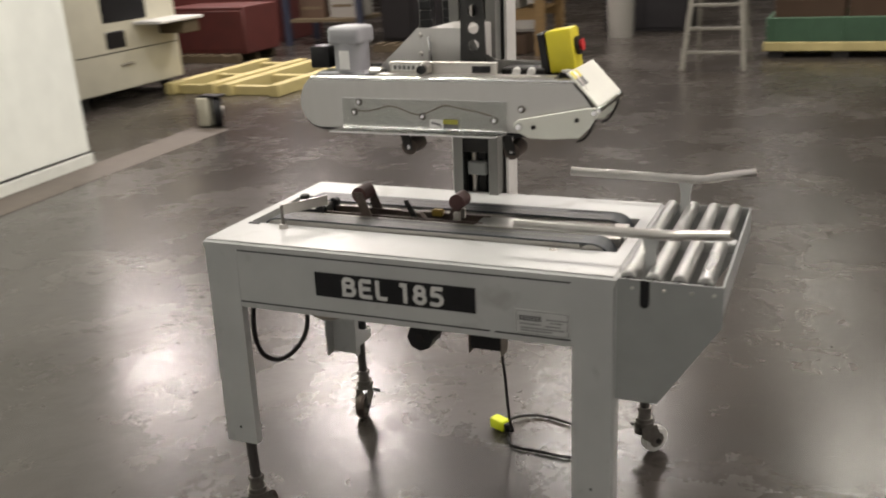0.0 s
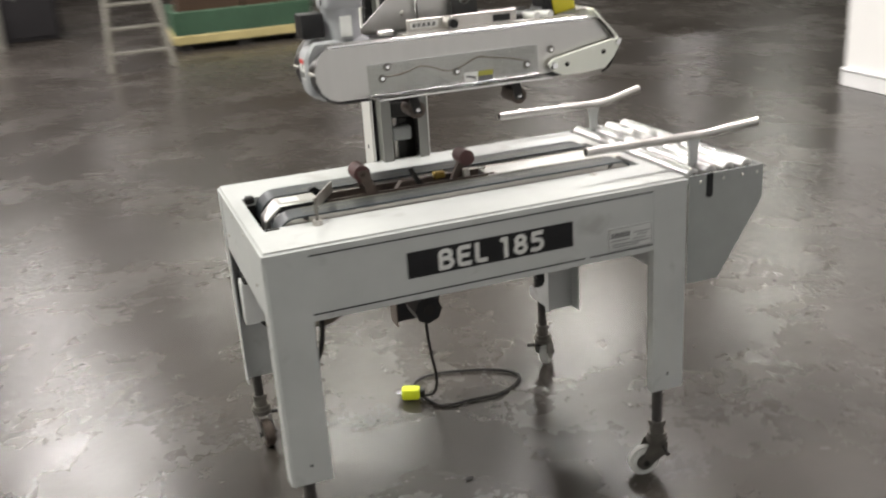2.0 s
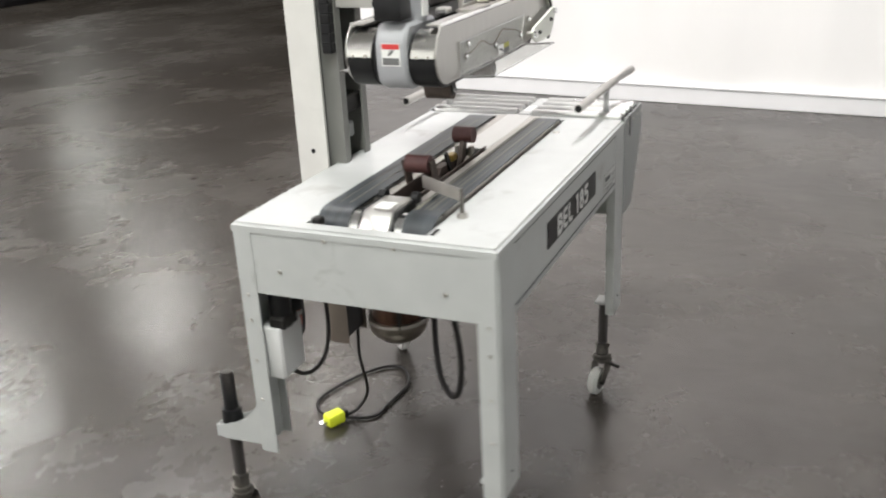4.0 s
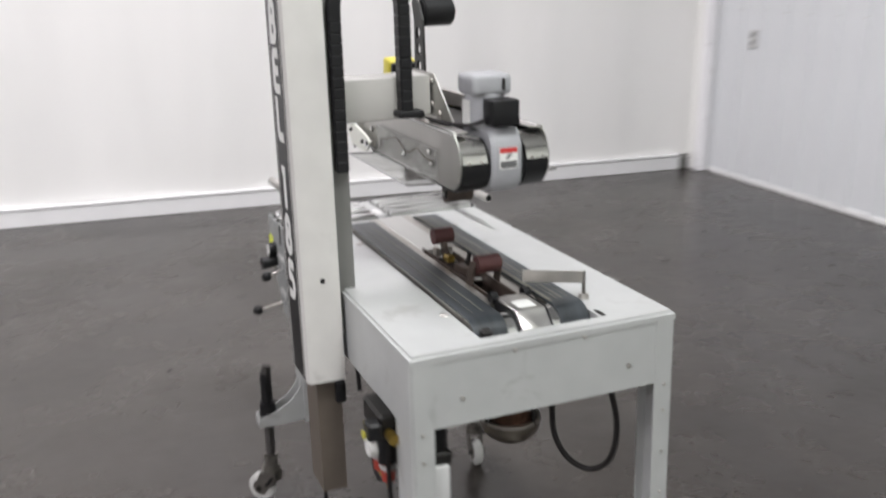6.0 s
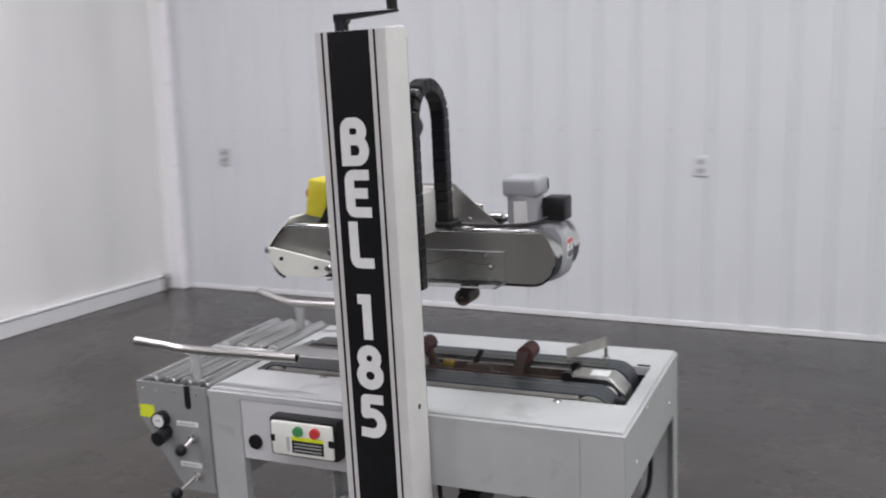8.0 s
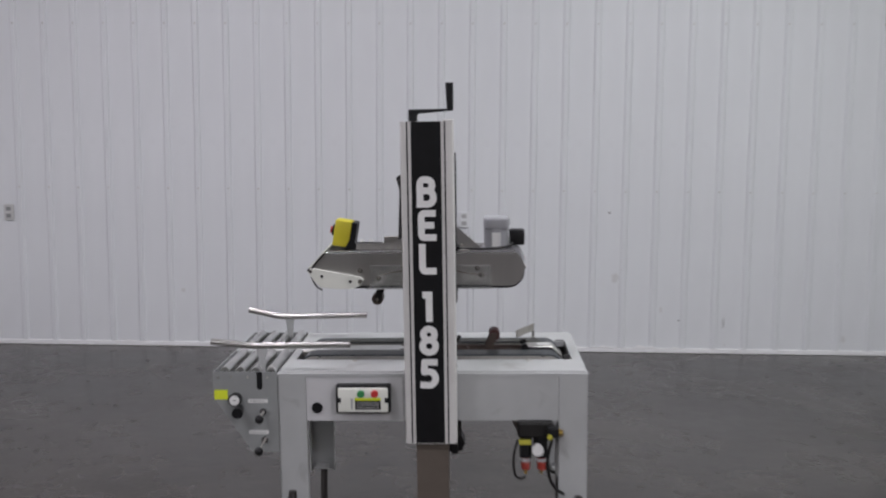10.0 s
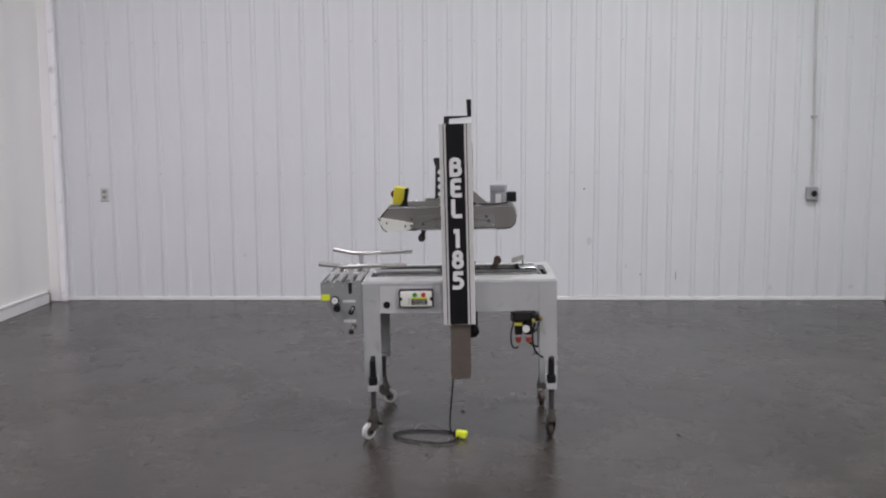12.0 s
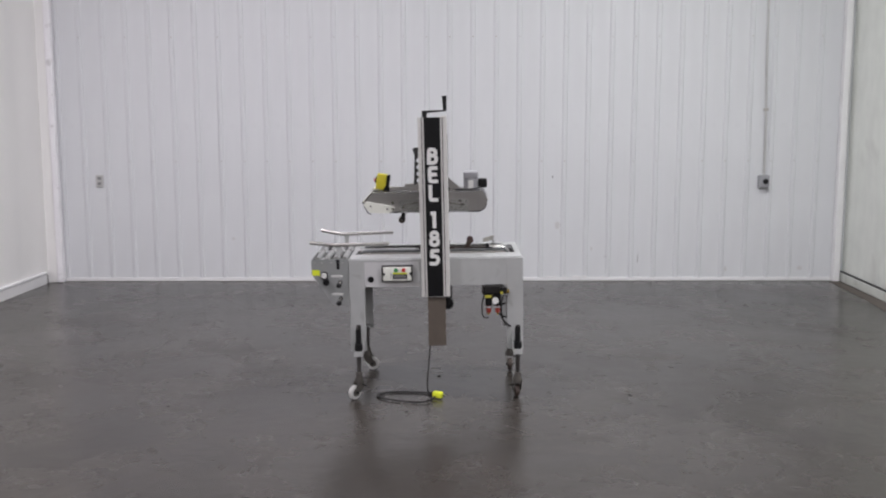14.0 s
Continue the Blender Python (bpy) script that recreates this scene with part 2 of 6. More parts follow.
def concrete():
    m = bpy.data.materials.new("polished_concrete")
    m.use_nodes = True
    nt = m.node_tree
    n, link = nt.nodes, nt.links
    b = n["Principled BSDF"]
    co = n.new("ShaderNodeTexCoord")

    def noise_tex(scale, detail, rough=0.6, distort=0.0):
        t = n.new("ShaderNodeTexNoise")
        t.inputs["Scale"].default_value, t.inputs["Detail"].default_value = scale, detail
        t.inputs["Roughness"].default_value, t.inputs["Distortion"].default_value = rough, distort
        link.new(co.outputs["Object"], t.inputs["Vector"])
        return t

    def ranged(src, a, c, lo, hi):
        r = n.new("ShaderNodeMapRange")
        r.inputs["From Min"].default_value, r.inputs["From Max"].default_value = a, c
        r.inputs["To Min"].default_value, r.inputs["To Max"].default_value = lo, hi
        link.new(src.outputs["Fac"], r.inputs["Value"])
        return r

    def mixed(fac, a, c):
        x = n.new("ShaderNodeMix")
        x.data_type = "RGBA"
        for key, v in (("A", a), ("B", c)):
            if isinstance(v, tuple):
                x.inputs[key].default_value = v
            else:
                link.new(v, x.inputs[key])
        link.new(fac.outputs[0], x.inputs["Factor"])
        return x.outputs["Result"]

    clouds, mottles, stains, wear = noise_tex(0.5, 3, 0.5, 0.2), noise_tex(1.7, 3, 0.5, 0.2), noise_tex(0.9, 6, 0.6, 0.4), noise_tex(6, 5, 0.6, 0.2)
    c = mixed(ranged(clouds, 0.40, 0.60, 0, 1), (0.0275, 0.0230, 0.0190, 1), (0.0460, 0.0400, 0.0350, 1))
    c = mixed(ranged(mottles, 0.42, 0.64, 0, 0.6), c, (0.062, 0.0545, 0.0475, 1))
    c = mixed(ranged(stains, 0.48, 0.64, 0, 0.75), c, (0.026, 0.0215, 0.017, 1))
    c = mixed(ranged(wear, 0.38, 0.68, 0, 0.4), c, (0.026, 0.023, 0.020, 1))
    # chips and dark flecks where the sealer has broken off
    chips = noise_tex(13, 8, 0.72, 0.5)
    c = mixed(ranged(chips, 0.64, 0.70, 0, 0.6), c, (0.022, 0.019, 0.017, 1))
    link.new(c, b.inputs["Base Color"])

    def joined(x, y, way):
        q = n.new("ShaderNodeMath")
        q.operation = way
        link.new(x.outputs[0], q.inputs[0])
        link.new(y.outputs[0], q.inputs[1])
        return q

    # the sealer is worn in sharp-edged patches: polished inside, dull where it has gone
    patches = noise_tex(9, 9, 0.68, 0.25)
    base_rough = ranged(mottles, 0.30, 0.70, 0.235, 0.30)
    rough = joined(base_rough, ranged(patches, 0.40, 0.62, -0.018, 0.014), "ADD")
    rough = joined(rough, ranged(chips, 0.66, 0.73, 0.0, 0.09), "ADD")
    link.new(rough.outputs[0], b.inputs["Roughness"])
    gloss = joined(ranged(stains, 0.40, 0.62, 0.62, 0.44), ranged(patches, 0.42, 0.62, 1.0, 0.93), "MULTIPLY")
    gloss = joined(gloss, ranged(chips, 0.66, 0.72, 1.0, 0.55), "MULTIPLY")
    link.new(gloss.outputs[0], b.inputs["Specular IOR Level"])
    waves, ripple = noise_tex(4.0, 3, 0.5), noise_tex(20, 4, 0.6)
    b1 = n.new("ShaderNodeBump")
    b1.inputs["Strength"].default_value, b1.inputs["Distance"].default_value = 0.18, 0.012
    link.new(waves.outputs["Fac"], b1.inputs["Height"])
    b2 = n.new("ShaderNodeBump")
    b2.inputs["Strength"].default_value, b2.inputs["Distance"].default_value = 0.20, 0.004
    link.new(ripple.outputs["Fac"], b2.inputs["Height"])
    link.new(b1.outputs[0], b2.inputs["Normal"])
    link.new(b2.outputs[0], b.inputs["Normal"])
    return m


CONCRETE = concrete()


# ---- shape tools ----
def bmx():
    return bmesh.new()


def box(bm, x0, x1, y0, y1, z0, z1, bevel=0.0, seg=1, m=None):
    made = bmesh.ops.create_cube(bm, size=1)["verts"]
    for v in made:
        v.co = Vector(((x0 + x1) / 2 + v.co.x * (x1 - x0), (y0 + y1) / 2 + v.co.y * (y1 - y0), (z0 + z1) / 2 + v.co.z * (z1 - z0)))
    if bevel:
        edges = list({e for v in made for e in v.link_edges})
        out = bmesh.ops.bevel(bm, geom=edges, offset=bevel, segments=seg, affect="EDGES", profile=0.5)
        made = list({v for f in out["faces"] for v in f.verts} | {v for v in made if v.is_valid})
    if m is not None:
        bmesh.ops.transform(bm, matrix=m, verts=[v for v in made if v.is_valid])
    return bm


def prism(bm, pts, axis, a, b, bevel=0.0):
    """A polygon of the two other axes (x z for y, y z for x, x y for z) drawn out from a to b."""
    def at(p, h):
        return {"y": (p[0], h, p[1]), "x": (h, p[0], p[1]), "z": (p[0], p[1], h)}[axis]
    lo = [bm.verts.new(at(p, a)) for p in pts]
    hi = [bm.verts.new(at(p, b)) for p in pts]
    faces = [bm.faces.new(lo[::-1]), bm.faces.new(hi)]
    for i in range(len(pts)):
        j = (i + 1) % len(pts)
        faces.append(bm.faces.new((lo[i], lo[j], hi[j], hi[i])))
    bmesh.ops.recalc_face_normals(bm, faces=faces)
    if bevel:
        bmesh.ops.bevel(bm, geom=list({e for f in faces for e in f.edges}), offset=bevel, segments=1, affect="EDGES")
    return bm


def rod(bm, p0, p1, r, r2=None, seg=20):
    p0, p1 = Vector(p0), Vector(p1)
    way = p1 - p0
    m = Matrix.Translation((p0 + p1) / 2) @ way.to_track_quat("Z", "Y").to_matrix().to_4x4()
    bmesh.ops.create_cone(bm, cap_ends=True, segments=seg, radius1=r, radius2=r if r2 is None else r2, depth=way.length, matrix=m)
    return bm


def smooth_path(pts, steps=8):
    """Catmull-Rom through the points."""
    p = [Vector(q) for q in pts]
    p = [2 * p[0] - p[1], *p, 2 * p[-1] - p[-2]]
    out = []
    for i in range(1, len(p) - 2):
        for s in range(steps):
            t = s / steps
            out.append(0.5 * (2 * p[i] + (p[i + 1] - p[i - 1]) * t + (2 * p[i - 1] - 5 * p[i] + 4 * p[i + 1] - p[i + 2]) * t * t
                              + (3 * p[i] - p[i - 1] - 3 * p[i + 1] + p[i + 2]) * t ** 3))
    return [*out, p[-2]]


def tube(bm, pts, r, seg=12, hollow=0.0):
    pts = [Vector(p) for p in pts]
    rings, side = [], None
    for i, p in enumerate(pts):
        way = (pts[min(i + 1, len(pts) - 1)] - pts[max(i - 1, 0)]).normalized()
        if side is None:
            side = way.orthogonal().normalized()
        side = (side - way * side.dot(way)).normalized()
        up = way.cross(side)
        rings.append([bm.verts.new(p + r * (math.cos(a) * side + math.sin(a) * up)) for a in (2 * math.pi * k / seg for k in range(seg))])
    for a, b in zip(rings, rings[1:]):
        for k in range(seg):
            bm.faces.new((a[k], a[(k + 1) % seg], b[(k + 1) % seg], b[k]))
    for ring, end, inner in ((rings[0], pts[0], pts[1]), (rings[-1], pts[-1], pts[-2])):
        if hollow:
            way = (inner - end).normalized()
            rim = [bm.verts.new(end + (v.co - end) * hollow) for v in ring]
            deep = [bm.verts.new(v.co + way * r * 2) for v in rim]
            for k in range(seg):
                bm.faces.new((ring[k], ring[(k + 1) % seg], rim[(k + 1) % seg], rim[k]))
                bm.faces.new((rim[k], rim[(k + 1) % seg], deep[(k + 1) % seg], deep[k]))
            bm.faces.new(deep)
        else:
            bm.faces.new(ring)
    bmesh.ops.recalc_face_normals(bm, faces=bm.faces)
    return bm


def loop_band(bm, line, y0, y1, thick):
    """A closed band (a belt) whose outer line is given in x z, from y0 to y1."""
    n = len(line)
    mid = sum((Vector(p) for p in line), Vector((0, 0))) / n
    inner = []
    for i in range(n):
        t = (Vector(line[(i + 1) % n]) - Vector(line[i - 1])).normalized()
        nor = Vector((-t.y, t.x))
        if nor.dot(mid - Vector(line[i])) < 0:
            nor = -nor
        inner.append(Vector(line[i]) + nor * thick)
    v = [[bm.verts.new((p[0], y, p[1])) for p in pts] for pts, y in ((line, y0), (line, y1), (inner, y1), (inner, y0))]
    for a in range(4):
        p, q = v[a], v[(a + 1) % 4]
        for i in range(n):
            j = (i + 1) % n
            bm.faces.new((p[i], p[j], q[j], q[i]))
    bmesh.ops.recalc_face_normals(bm, faces=bm.faces)
    return bm


def oblong(x0, x1, zc, r, steps=14):
    """Outline, in x z, of a belt over two pulleys of radius r with centres at x0 < x1."""
    right = [(x1 + r * math.cos(a), zc + r * math.sin(a)) for a in (math.pi / 2 - math.pi * k / steps for k in range(steps + 1))]
    left = [(x0 - r * math.cos(a), zc + r * math.sin(a)) for a in (-math.pi / 2 + math.pi * k / steps for k in range(steps + 1))]
    return right + left


def link_mesh(name, bm, material, smooth=True):
    me = bpy.data.meshes.new(name)
    bm.to_mesh(me)
    bm.free()
    me.materials.append(material)
    if smooth:
        me.shade_smooth()
        me.set_sharp_from_angle(angle=radians(35))
    return new(name, me)


LAYOUT = [Matrix.Identity(4)]


def part(name, bm, material, parent, label="", tilt=None):
    """One mesh under a thing or a part; bm in places of the plan in use."""
    bmesh.ops.transform(bm, matrix=LAYOUT[0], verts=bm.verts)
    if tilt is not None:
        bmesh.ops.transform(bm, matrix=tilt, verts=bm.verts)
    ob = link_mesh(name, bm, material)
    hang(ob, parent)
    return tagged(ob, label)


def hang(ob, parent):
    ob.parent = parent
    top = parent
    while top.parent:
        top = top.parent
    ob.matrix_parent_inverse = top.matrix_basis.inverted() if parent is top else Matrix.Identity(4)
    return ob


def thing(name, place, label, category, group=""):
    ob = new(name)
    ob.empty_display_size = 0.1
    ob.location = LAYOUT[0] @ Vector(place)
    return tagged(ob, label, category, group)


def solid(name, bm, material, label="", category="", group="", kind=""):
    return tagged(link_mesh(name, bm, material), label, category, group, kind)


def bend(cx, cy, rx, ry, a0, a1, steps=8):
    return [(cx + rx * math.cos(radians(a0 + (a1 - a0) * k / steps)), cy + ry * math.sin(radians(a0 + (a1 - a0) * k / steps))) for k in range(steps + 1)]


# centre lines of the rounded stroke letters, one unit wide and one high
STROKES = {
    "B": [[(0.0, 0.0), (0.0, 0.78)] + bend(0.26, 0.78, 0.26, 0.22, 180, 90) + [(0.55, 1.0)] + bend(0.55, 0.775, 0.36, 0.225, 90, -90) + [(0.34, 0.55)], [(0.55, 0.55)] + bend(0.58, 0.275, 0.42, 0.275, 90, -90) + [(0.0, 0.0)]],
    "E": [[(0.95, 1.0), (0.24, 1.0)] + bend(0.24, 0.84, 0.24, 0.16, 90, 180) + [(0.0, 0.16)] + bend(0.24, 0.16, 0.24, 0.16, 180, 270) + [(1.0, 0.0)], [(0.0, 0.51), (0.82, 0.51)]],
    "L": [[(0.0, 1.0), (0.0, 0.17)] + bend(0.25, 0.17, 0.25, 0.17, 180, 270) + [(1.0, 0.0)]],
    "1": [[(0.10, 1.0), (0.60, 1.0)], [(0.60, 1.0), (0.60, 0.0)]],
    "8": [bend(0.5, 0.765, 0.42, 0.235, 0, 360, 22), bend(0.5, 0.265, 0.5, 0.265, 0, 360, 22)],
    "5": [[(0.90, 1.0), (0.10, 1.0), (0.06, 0.57), (0.45, 0.60)] + bend(0.45, 0.30, 0.55, 0.30, 90, -90) + [(0.0, 0.02)]],
}


def letter(ch, wide, high, weight, m, name, material, parent, tilt=None):
    """One raised letter of even rounded strokes; wide, high: its outer size; m lays its x y plane into place."""
    bm = bmx()
    lift = 0.0
    for line in STROKES[ch]:
        q = [Vector(((x - 0.5) * (wide - weight), (y - 0.5) * (high - weight), 0)) for x, y in line]
        if (q[0] - q[-1]).length > 1e-6:
            # square ends
            q[0] += (q[0] - q[1]).normalized() * weight / 2
            q[-1] += (q[-1] - q[-2]).normalized() * weight / 2
        for k, (a, b) in enumerate(zip(q, q[1:])):
            side = Vector((a.y - b.y, b.x - a.x, 0)).normalized() * weight / 2
            ring = [a + side, a - side, b - side, b + side]
            low = [bm.verts.new(p) for p in ring]
            top = [bm.verts.new(p + Vector((0, 0, 0.0006 + lift))) for p in ring]
            bm.faces.new(top)
            for i in range(4):
                bm.faces.new((low[i - 1], low[i], top[i], top[i - 1]))
            if k < len(q) - 2:
                rod(bm, b, b + Vector((0, 0, 0.00061 + lift)), weight / 2, seg=12)
            lift += 0.000012
    bmesh.ops.recalc_face_normals(bm, faces=bm.faces)
    bmesh.ops.transform(bm, matrix=(tilt or Matrix.Identity(4)) @ m, verts=bm.verts)
    return hang(link_mesh(name, bm, material, False), parent)


# ---- the room ----
bm = bmx()
bmesh.ops.create_grid(bm, x_segments=1, y_segments=1, size=28)
floor = tagged(link_mesh("floor", bm, CONCRETE, False), "worn polished grey concrete warehouse floor", "floor", kind="structure")
ROOM_TOP = 5.2
bm = box(bmx(), -28, 28, -28, 28, ROOM_TOP, ROOM_TOP + 0.1)
ceiling = tagged(link_mesh("ceiling", bm, CEILING, False), "plain high warehouse ceiling", "ceiling", kind="structure")
for nm, b in (("wall_south", (-28, 28, -28, -27.8)), ("wall_north", (-28, 28, 27.8, 28)), ("wall_west", (-28, -27.8, -27.8, 27.8)), ("wall_east", (27.8, 28, -27.8, 27.8))):
    tagged(link_mesh(nm, box(bmx(), *b, 0, ROOM_TOP), FAR_WALL, False), "dim far warehouse wall", "wall", kind="structure")


def wall_frame(p0, p1):
    """Local x from p0 to p1, local y to the left of it, z up; and the length."""
    way = Vector((p1[0] - p0[0], p1[1] - p0[1], 0))
    length = way.length
    way.normalize()
    m = Matrix((( way.x, -way.y, 0, p0[0]), (way.y, way.x, 0, p0[1]), (0, 0, 1, 0), (0, 0, 0, 1)))
    return m, length


def standing(name, bm, material, m, label, category="wall", kind="structure"):
    ob = tagged(link_mesh(name, bm, material), label, category, kind=kind)
    ob.matrix_world = m
    return ob


BACK_L, BACK_R = (-3.812, 3.694), (3.75, 3.671)
LEFT_END, RIGHT_END = (-3.774, -2.47), (3.89, -2.75)

# ribbed liner wall behind the machine: local -y faces the room
mb, back_len = wall_frame(BACK_L, BACK_R)
wall_back = standing("wall_back", box(bmx(), -0.2, back_len + 0.2, 0.02, 0.14, 0, ROOM_TOP), LINER, mb, "white corrugated metal liner panel wall")
PITCH = 0.21
bm = bmx()
line = [(0, 0), (0.010, -0.014), (0.038, -0.014), (0.048, 0), (PITCH, 0), (PITCH, 0.018), (0, 0.018)]
prism(bm, line, "z", 0.035, ROOM_TOP - 0.02)
panel_mesh = bpy.data.meshes.new("wall_panel")
bm.to_mesh(panel_mesh)
bm.free()
panel_mesh.materials.append(LINER)
for k in range(int(back_len / PITCH) + 1):
    ob = new("wall_panel", panel_mesh)
    ob.parent = wall_back
    ob.location = (k * PITCH + 0.103, 0, 0)
ob = link_mesh("base_strip", box(bmx(), 0.0, back_len, -0.012, 0.019, 0, 0.034, 0.004), TRIM)
ob.parent = wall_back
bm = bmx()
for k in range(int(back_len / PITCH) + 1):
    for z in (1.115, 2.235, 3.355):
        rod(bm, (k * PITCH + 0.127, -0.013, z), (k * PITCH + 0.127, -0.0175, z), 0.0055, seg=8)
ob = tagged(link_mesh("panel_screws", bm, DULL_STEEL), kind="stuff")
ob.parent = wall_back


def sheet_wall(name, p0, p1, inward, label, folds, paint, rail_paint, high=0.118, thick=0.035, start=0.0, stop=None, lip=True):
    """A hung white sheet with soft vertical folds over a low base rail; inward: which local y faces the bay."""
    m, length = wall_frame(p0, p1)
    bm = bmx()
    nx, nz = 120, 6
    rows = []
    for i in range(nx + 1):
        x = length * i / nx
        col = []
        for j in range(nz + 1):
            z = high + 0.012 + (ROOM_TOP - high - 0.012) * j / nz
            sway = folds * (0.6 * math.sin(5.1 * x + 0.35 * z) + 0.5 * math.sin(2.3 * x + 1.1) + 0.35 * math.sin(11.7 * x + 0.6 * math.sin(z)))
            sway *= 0.75 if j == 0 else 1.0
            col.append(bm.verts.new((x, inward * sway, z)))
        rows.append(col)
    for a, b in zip(rows, rows[1:]):
        for j in range(nz):
            f = bm.faces.new((a[j], b[j], b[j + 1], a[j + 1]))
            if inward > 0:
                f.normal_flip()
    ob = standing(name, box(bmx(), 0, length, -inward * 0.16 if inward > 0 else 0.04, -0.04 if inward > 0 else 0.16, 0, ROOM_TOP), paint, m, label)
    sheet = link_mesh("wall_sheet", bm, paint)
    sheet.parent = ob
    # base rail: a flat kick board under a shadow gap, with a thin lip over it where the wall has one
    lo, hi = (0.0, thick) if inward > 0 else (-thick, 0.0)
    rail = link_mesh("base_rail", box(bmx(), start, stop or length, lo, hi, 0, high, 0.004), rail_paint)
    rail.parent = ob
    if lip:
        strip = link_mesh("rail_lip", box(bmx(), start, stop or length, lo * 1.2, hi * 1.2, high + 0.004, high + 0.019, 0.004), rail_paint)
    else:
        strip = link_mesh("rail_seam", box(bmx(), start, stop or length, lo * 0.8, hi * 0.8, high + 0.001, high + 0.009), DARK)
    strip.parent = ob
    return ob


SHEET_GREEN = shader("greenish_wall_sheet", (0.84, 0.865, 0.81), 0.5, grain=0.05, wear=0.06, scale=7, stretch=(1, 1, 0.6), scuff=0.16, scuff_scale=2.2)
RAIL_GREEN = shader("greenish_trim", (0.70, 0.72, 0.67), 0.45, grain=0.04, wear=0.08, scale=10, scuff=0.25, scuff_scale=8)
LEFT_TOP = (-3.64, 3.694)
wall_left = sheet_wall("wall_left", LEFT_END, LEFT_TOP, -1, "white sheet wall with soft folds and a base rail", 0.02, SHEET, TRIM, high=0.092, stop=6.0)
# solid dark block standing in for the shade in the recess past the rail
part("corner_gap_shade", box(bmx(), -3.655, -3.635, 3.545, 3.615, 0, 0.075), MAST, wall_left)
WALL_BEND = (3.672, 2.40)
wall_right = sheet_wall("wall_right", BACK_R, WALL_BEND, -1, "smudged greenish off-white sheet wall with a low kick board", 0.003, SHEET_GREEN, RAIL_GREEN, high=0.080, thick=0.028, lip=False)
wall_right_front = sheet_wall("wall_right_front", WALL_BEND, RIGHT_END, -1, "smudged greenish off-white sheet wall with a low kick board", 0.004, SHEET_GREEN, RAIL_GREEN, high=0.080, thick=0.028, lip=False)
tagged(link_mesh("corner_trim", box(bmx(), -3.545, -3.488, 3.60, 3.675, 0, ROOM_TOP, 0.008), POST_WHITE), "bright white corner post", "trim", kind="structure")
tagged(link_mesh("corner_trim", box(bmx(), -3.66, -3.547, 3.622, 3.68, 0, ROOM_TOP, 0.004), SHEET), "white corner flashing beside the post", "trim", kind="structure")
tagged(link_mesh("corner_trim", box(bmx(), 3.635, 3.70, 3.60, 3.662, 0, ROOM_TOP, 0.006), TRIM), "white corner trim", "trim", kind="structure")


def on_back(x, z, out=0.0):
    """A place on the liner wall at the given x of the room."""
    y = BACK_L[1] + (x - BACK_L[0]) * (BACK_R[1] - BACK_L[1]) / (BACK_R[0] - BACK_L[0])
    return Vector((x, y - out, z))


RIM_GREY = shader("dark_guard_edge", (0.10, 0.095, 0.09), 0.5, grain=0.1)
PALE_OUTLET = shader("pale_outlet_plastic", (0.66, 0.67, 0.68), 0.45, grain=0.04)
OUTLET_GREY = shader("outlet_steel", (0.54, 0.54, 0.53), 0.45, 0.3, 0.1)


def outlet(x, z, label, body, w=0.07, h=0.114):
    p = on_back(x, z)
    ob = thing("wall_outlet", p, label, "outlet", "outlets on the liner wall")
    part("cover", box(bmx(), p.x - w / 2, p.x + w / 2, p.y - 0.014, p.y + 0.001, z - h / 2, z + h / 2, 0.003), body, ob)
    for dz in (-0.024, 0.024):
        part("socket", box(bmx(), p.x - 0.017, p.x + 0.017, p.y - 0.0175, p.y - 0.0135, z + dz - 0.014, z + dz + 0.014, 0.0015), PRINT_GREY if body is OUTLET_GREY else PALE_LINE, ob)
    return ob


outlet(-3.138, 0.937, "grey duplex outlet on the liner wall", OUTLET_GREY)
outlet(0.046, 0.914, "pale duplex outlet on the liner wall", PALE_OUTLET, 0.070, 0.108)
p = on_back(2.972, 0.928)
ob = thing("junction_box", p, "grey metal junction box with conduit on the liner wall", "junction box")
part("body", box(bmx(), p.x - 0.046, p.x + 0.046, p.y - 0.06, p.y - 0.001, 0.872, 0.984, 0.006), CAST, ob)
part("socket", rod(bmx(), (p.x + 0.008, p.y - 0.061, 0.928), (p.x + 0.008, p.y - 0.068, 0.928), 0.026), BLACK, ob, "black round socket")
part("conduit", tube(bmx(), smooth_path([(p.x, p.y - 0.03, 0.982), (p.x, p.y - 0.028, 1.2), (p.x - 0.003, p.y - 0.026, 1.5), (p.x - 0.02, p.y - 0.024, 2.4), (p.x - 0.03, p.y - 0.024, 5.15)]), 0.0105), OUTLET_GREY, ob, "grey steel conduit")
part("clip", box(bmx(), p.x - 0.022, p.x + 0.016, p.y - 0.042, p.y - 0.001, 1.565, 1.59, 0.003), DULL_STEEL, ob)

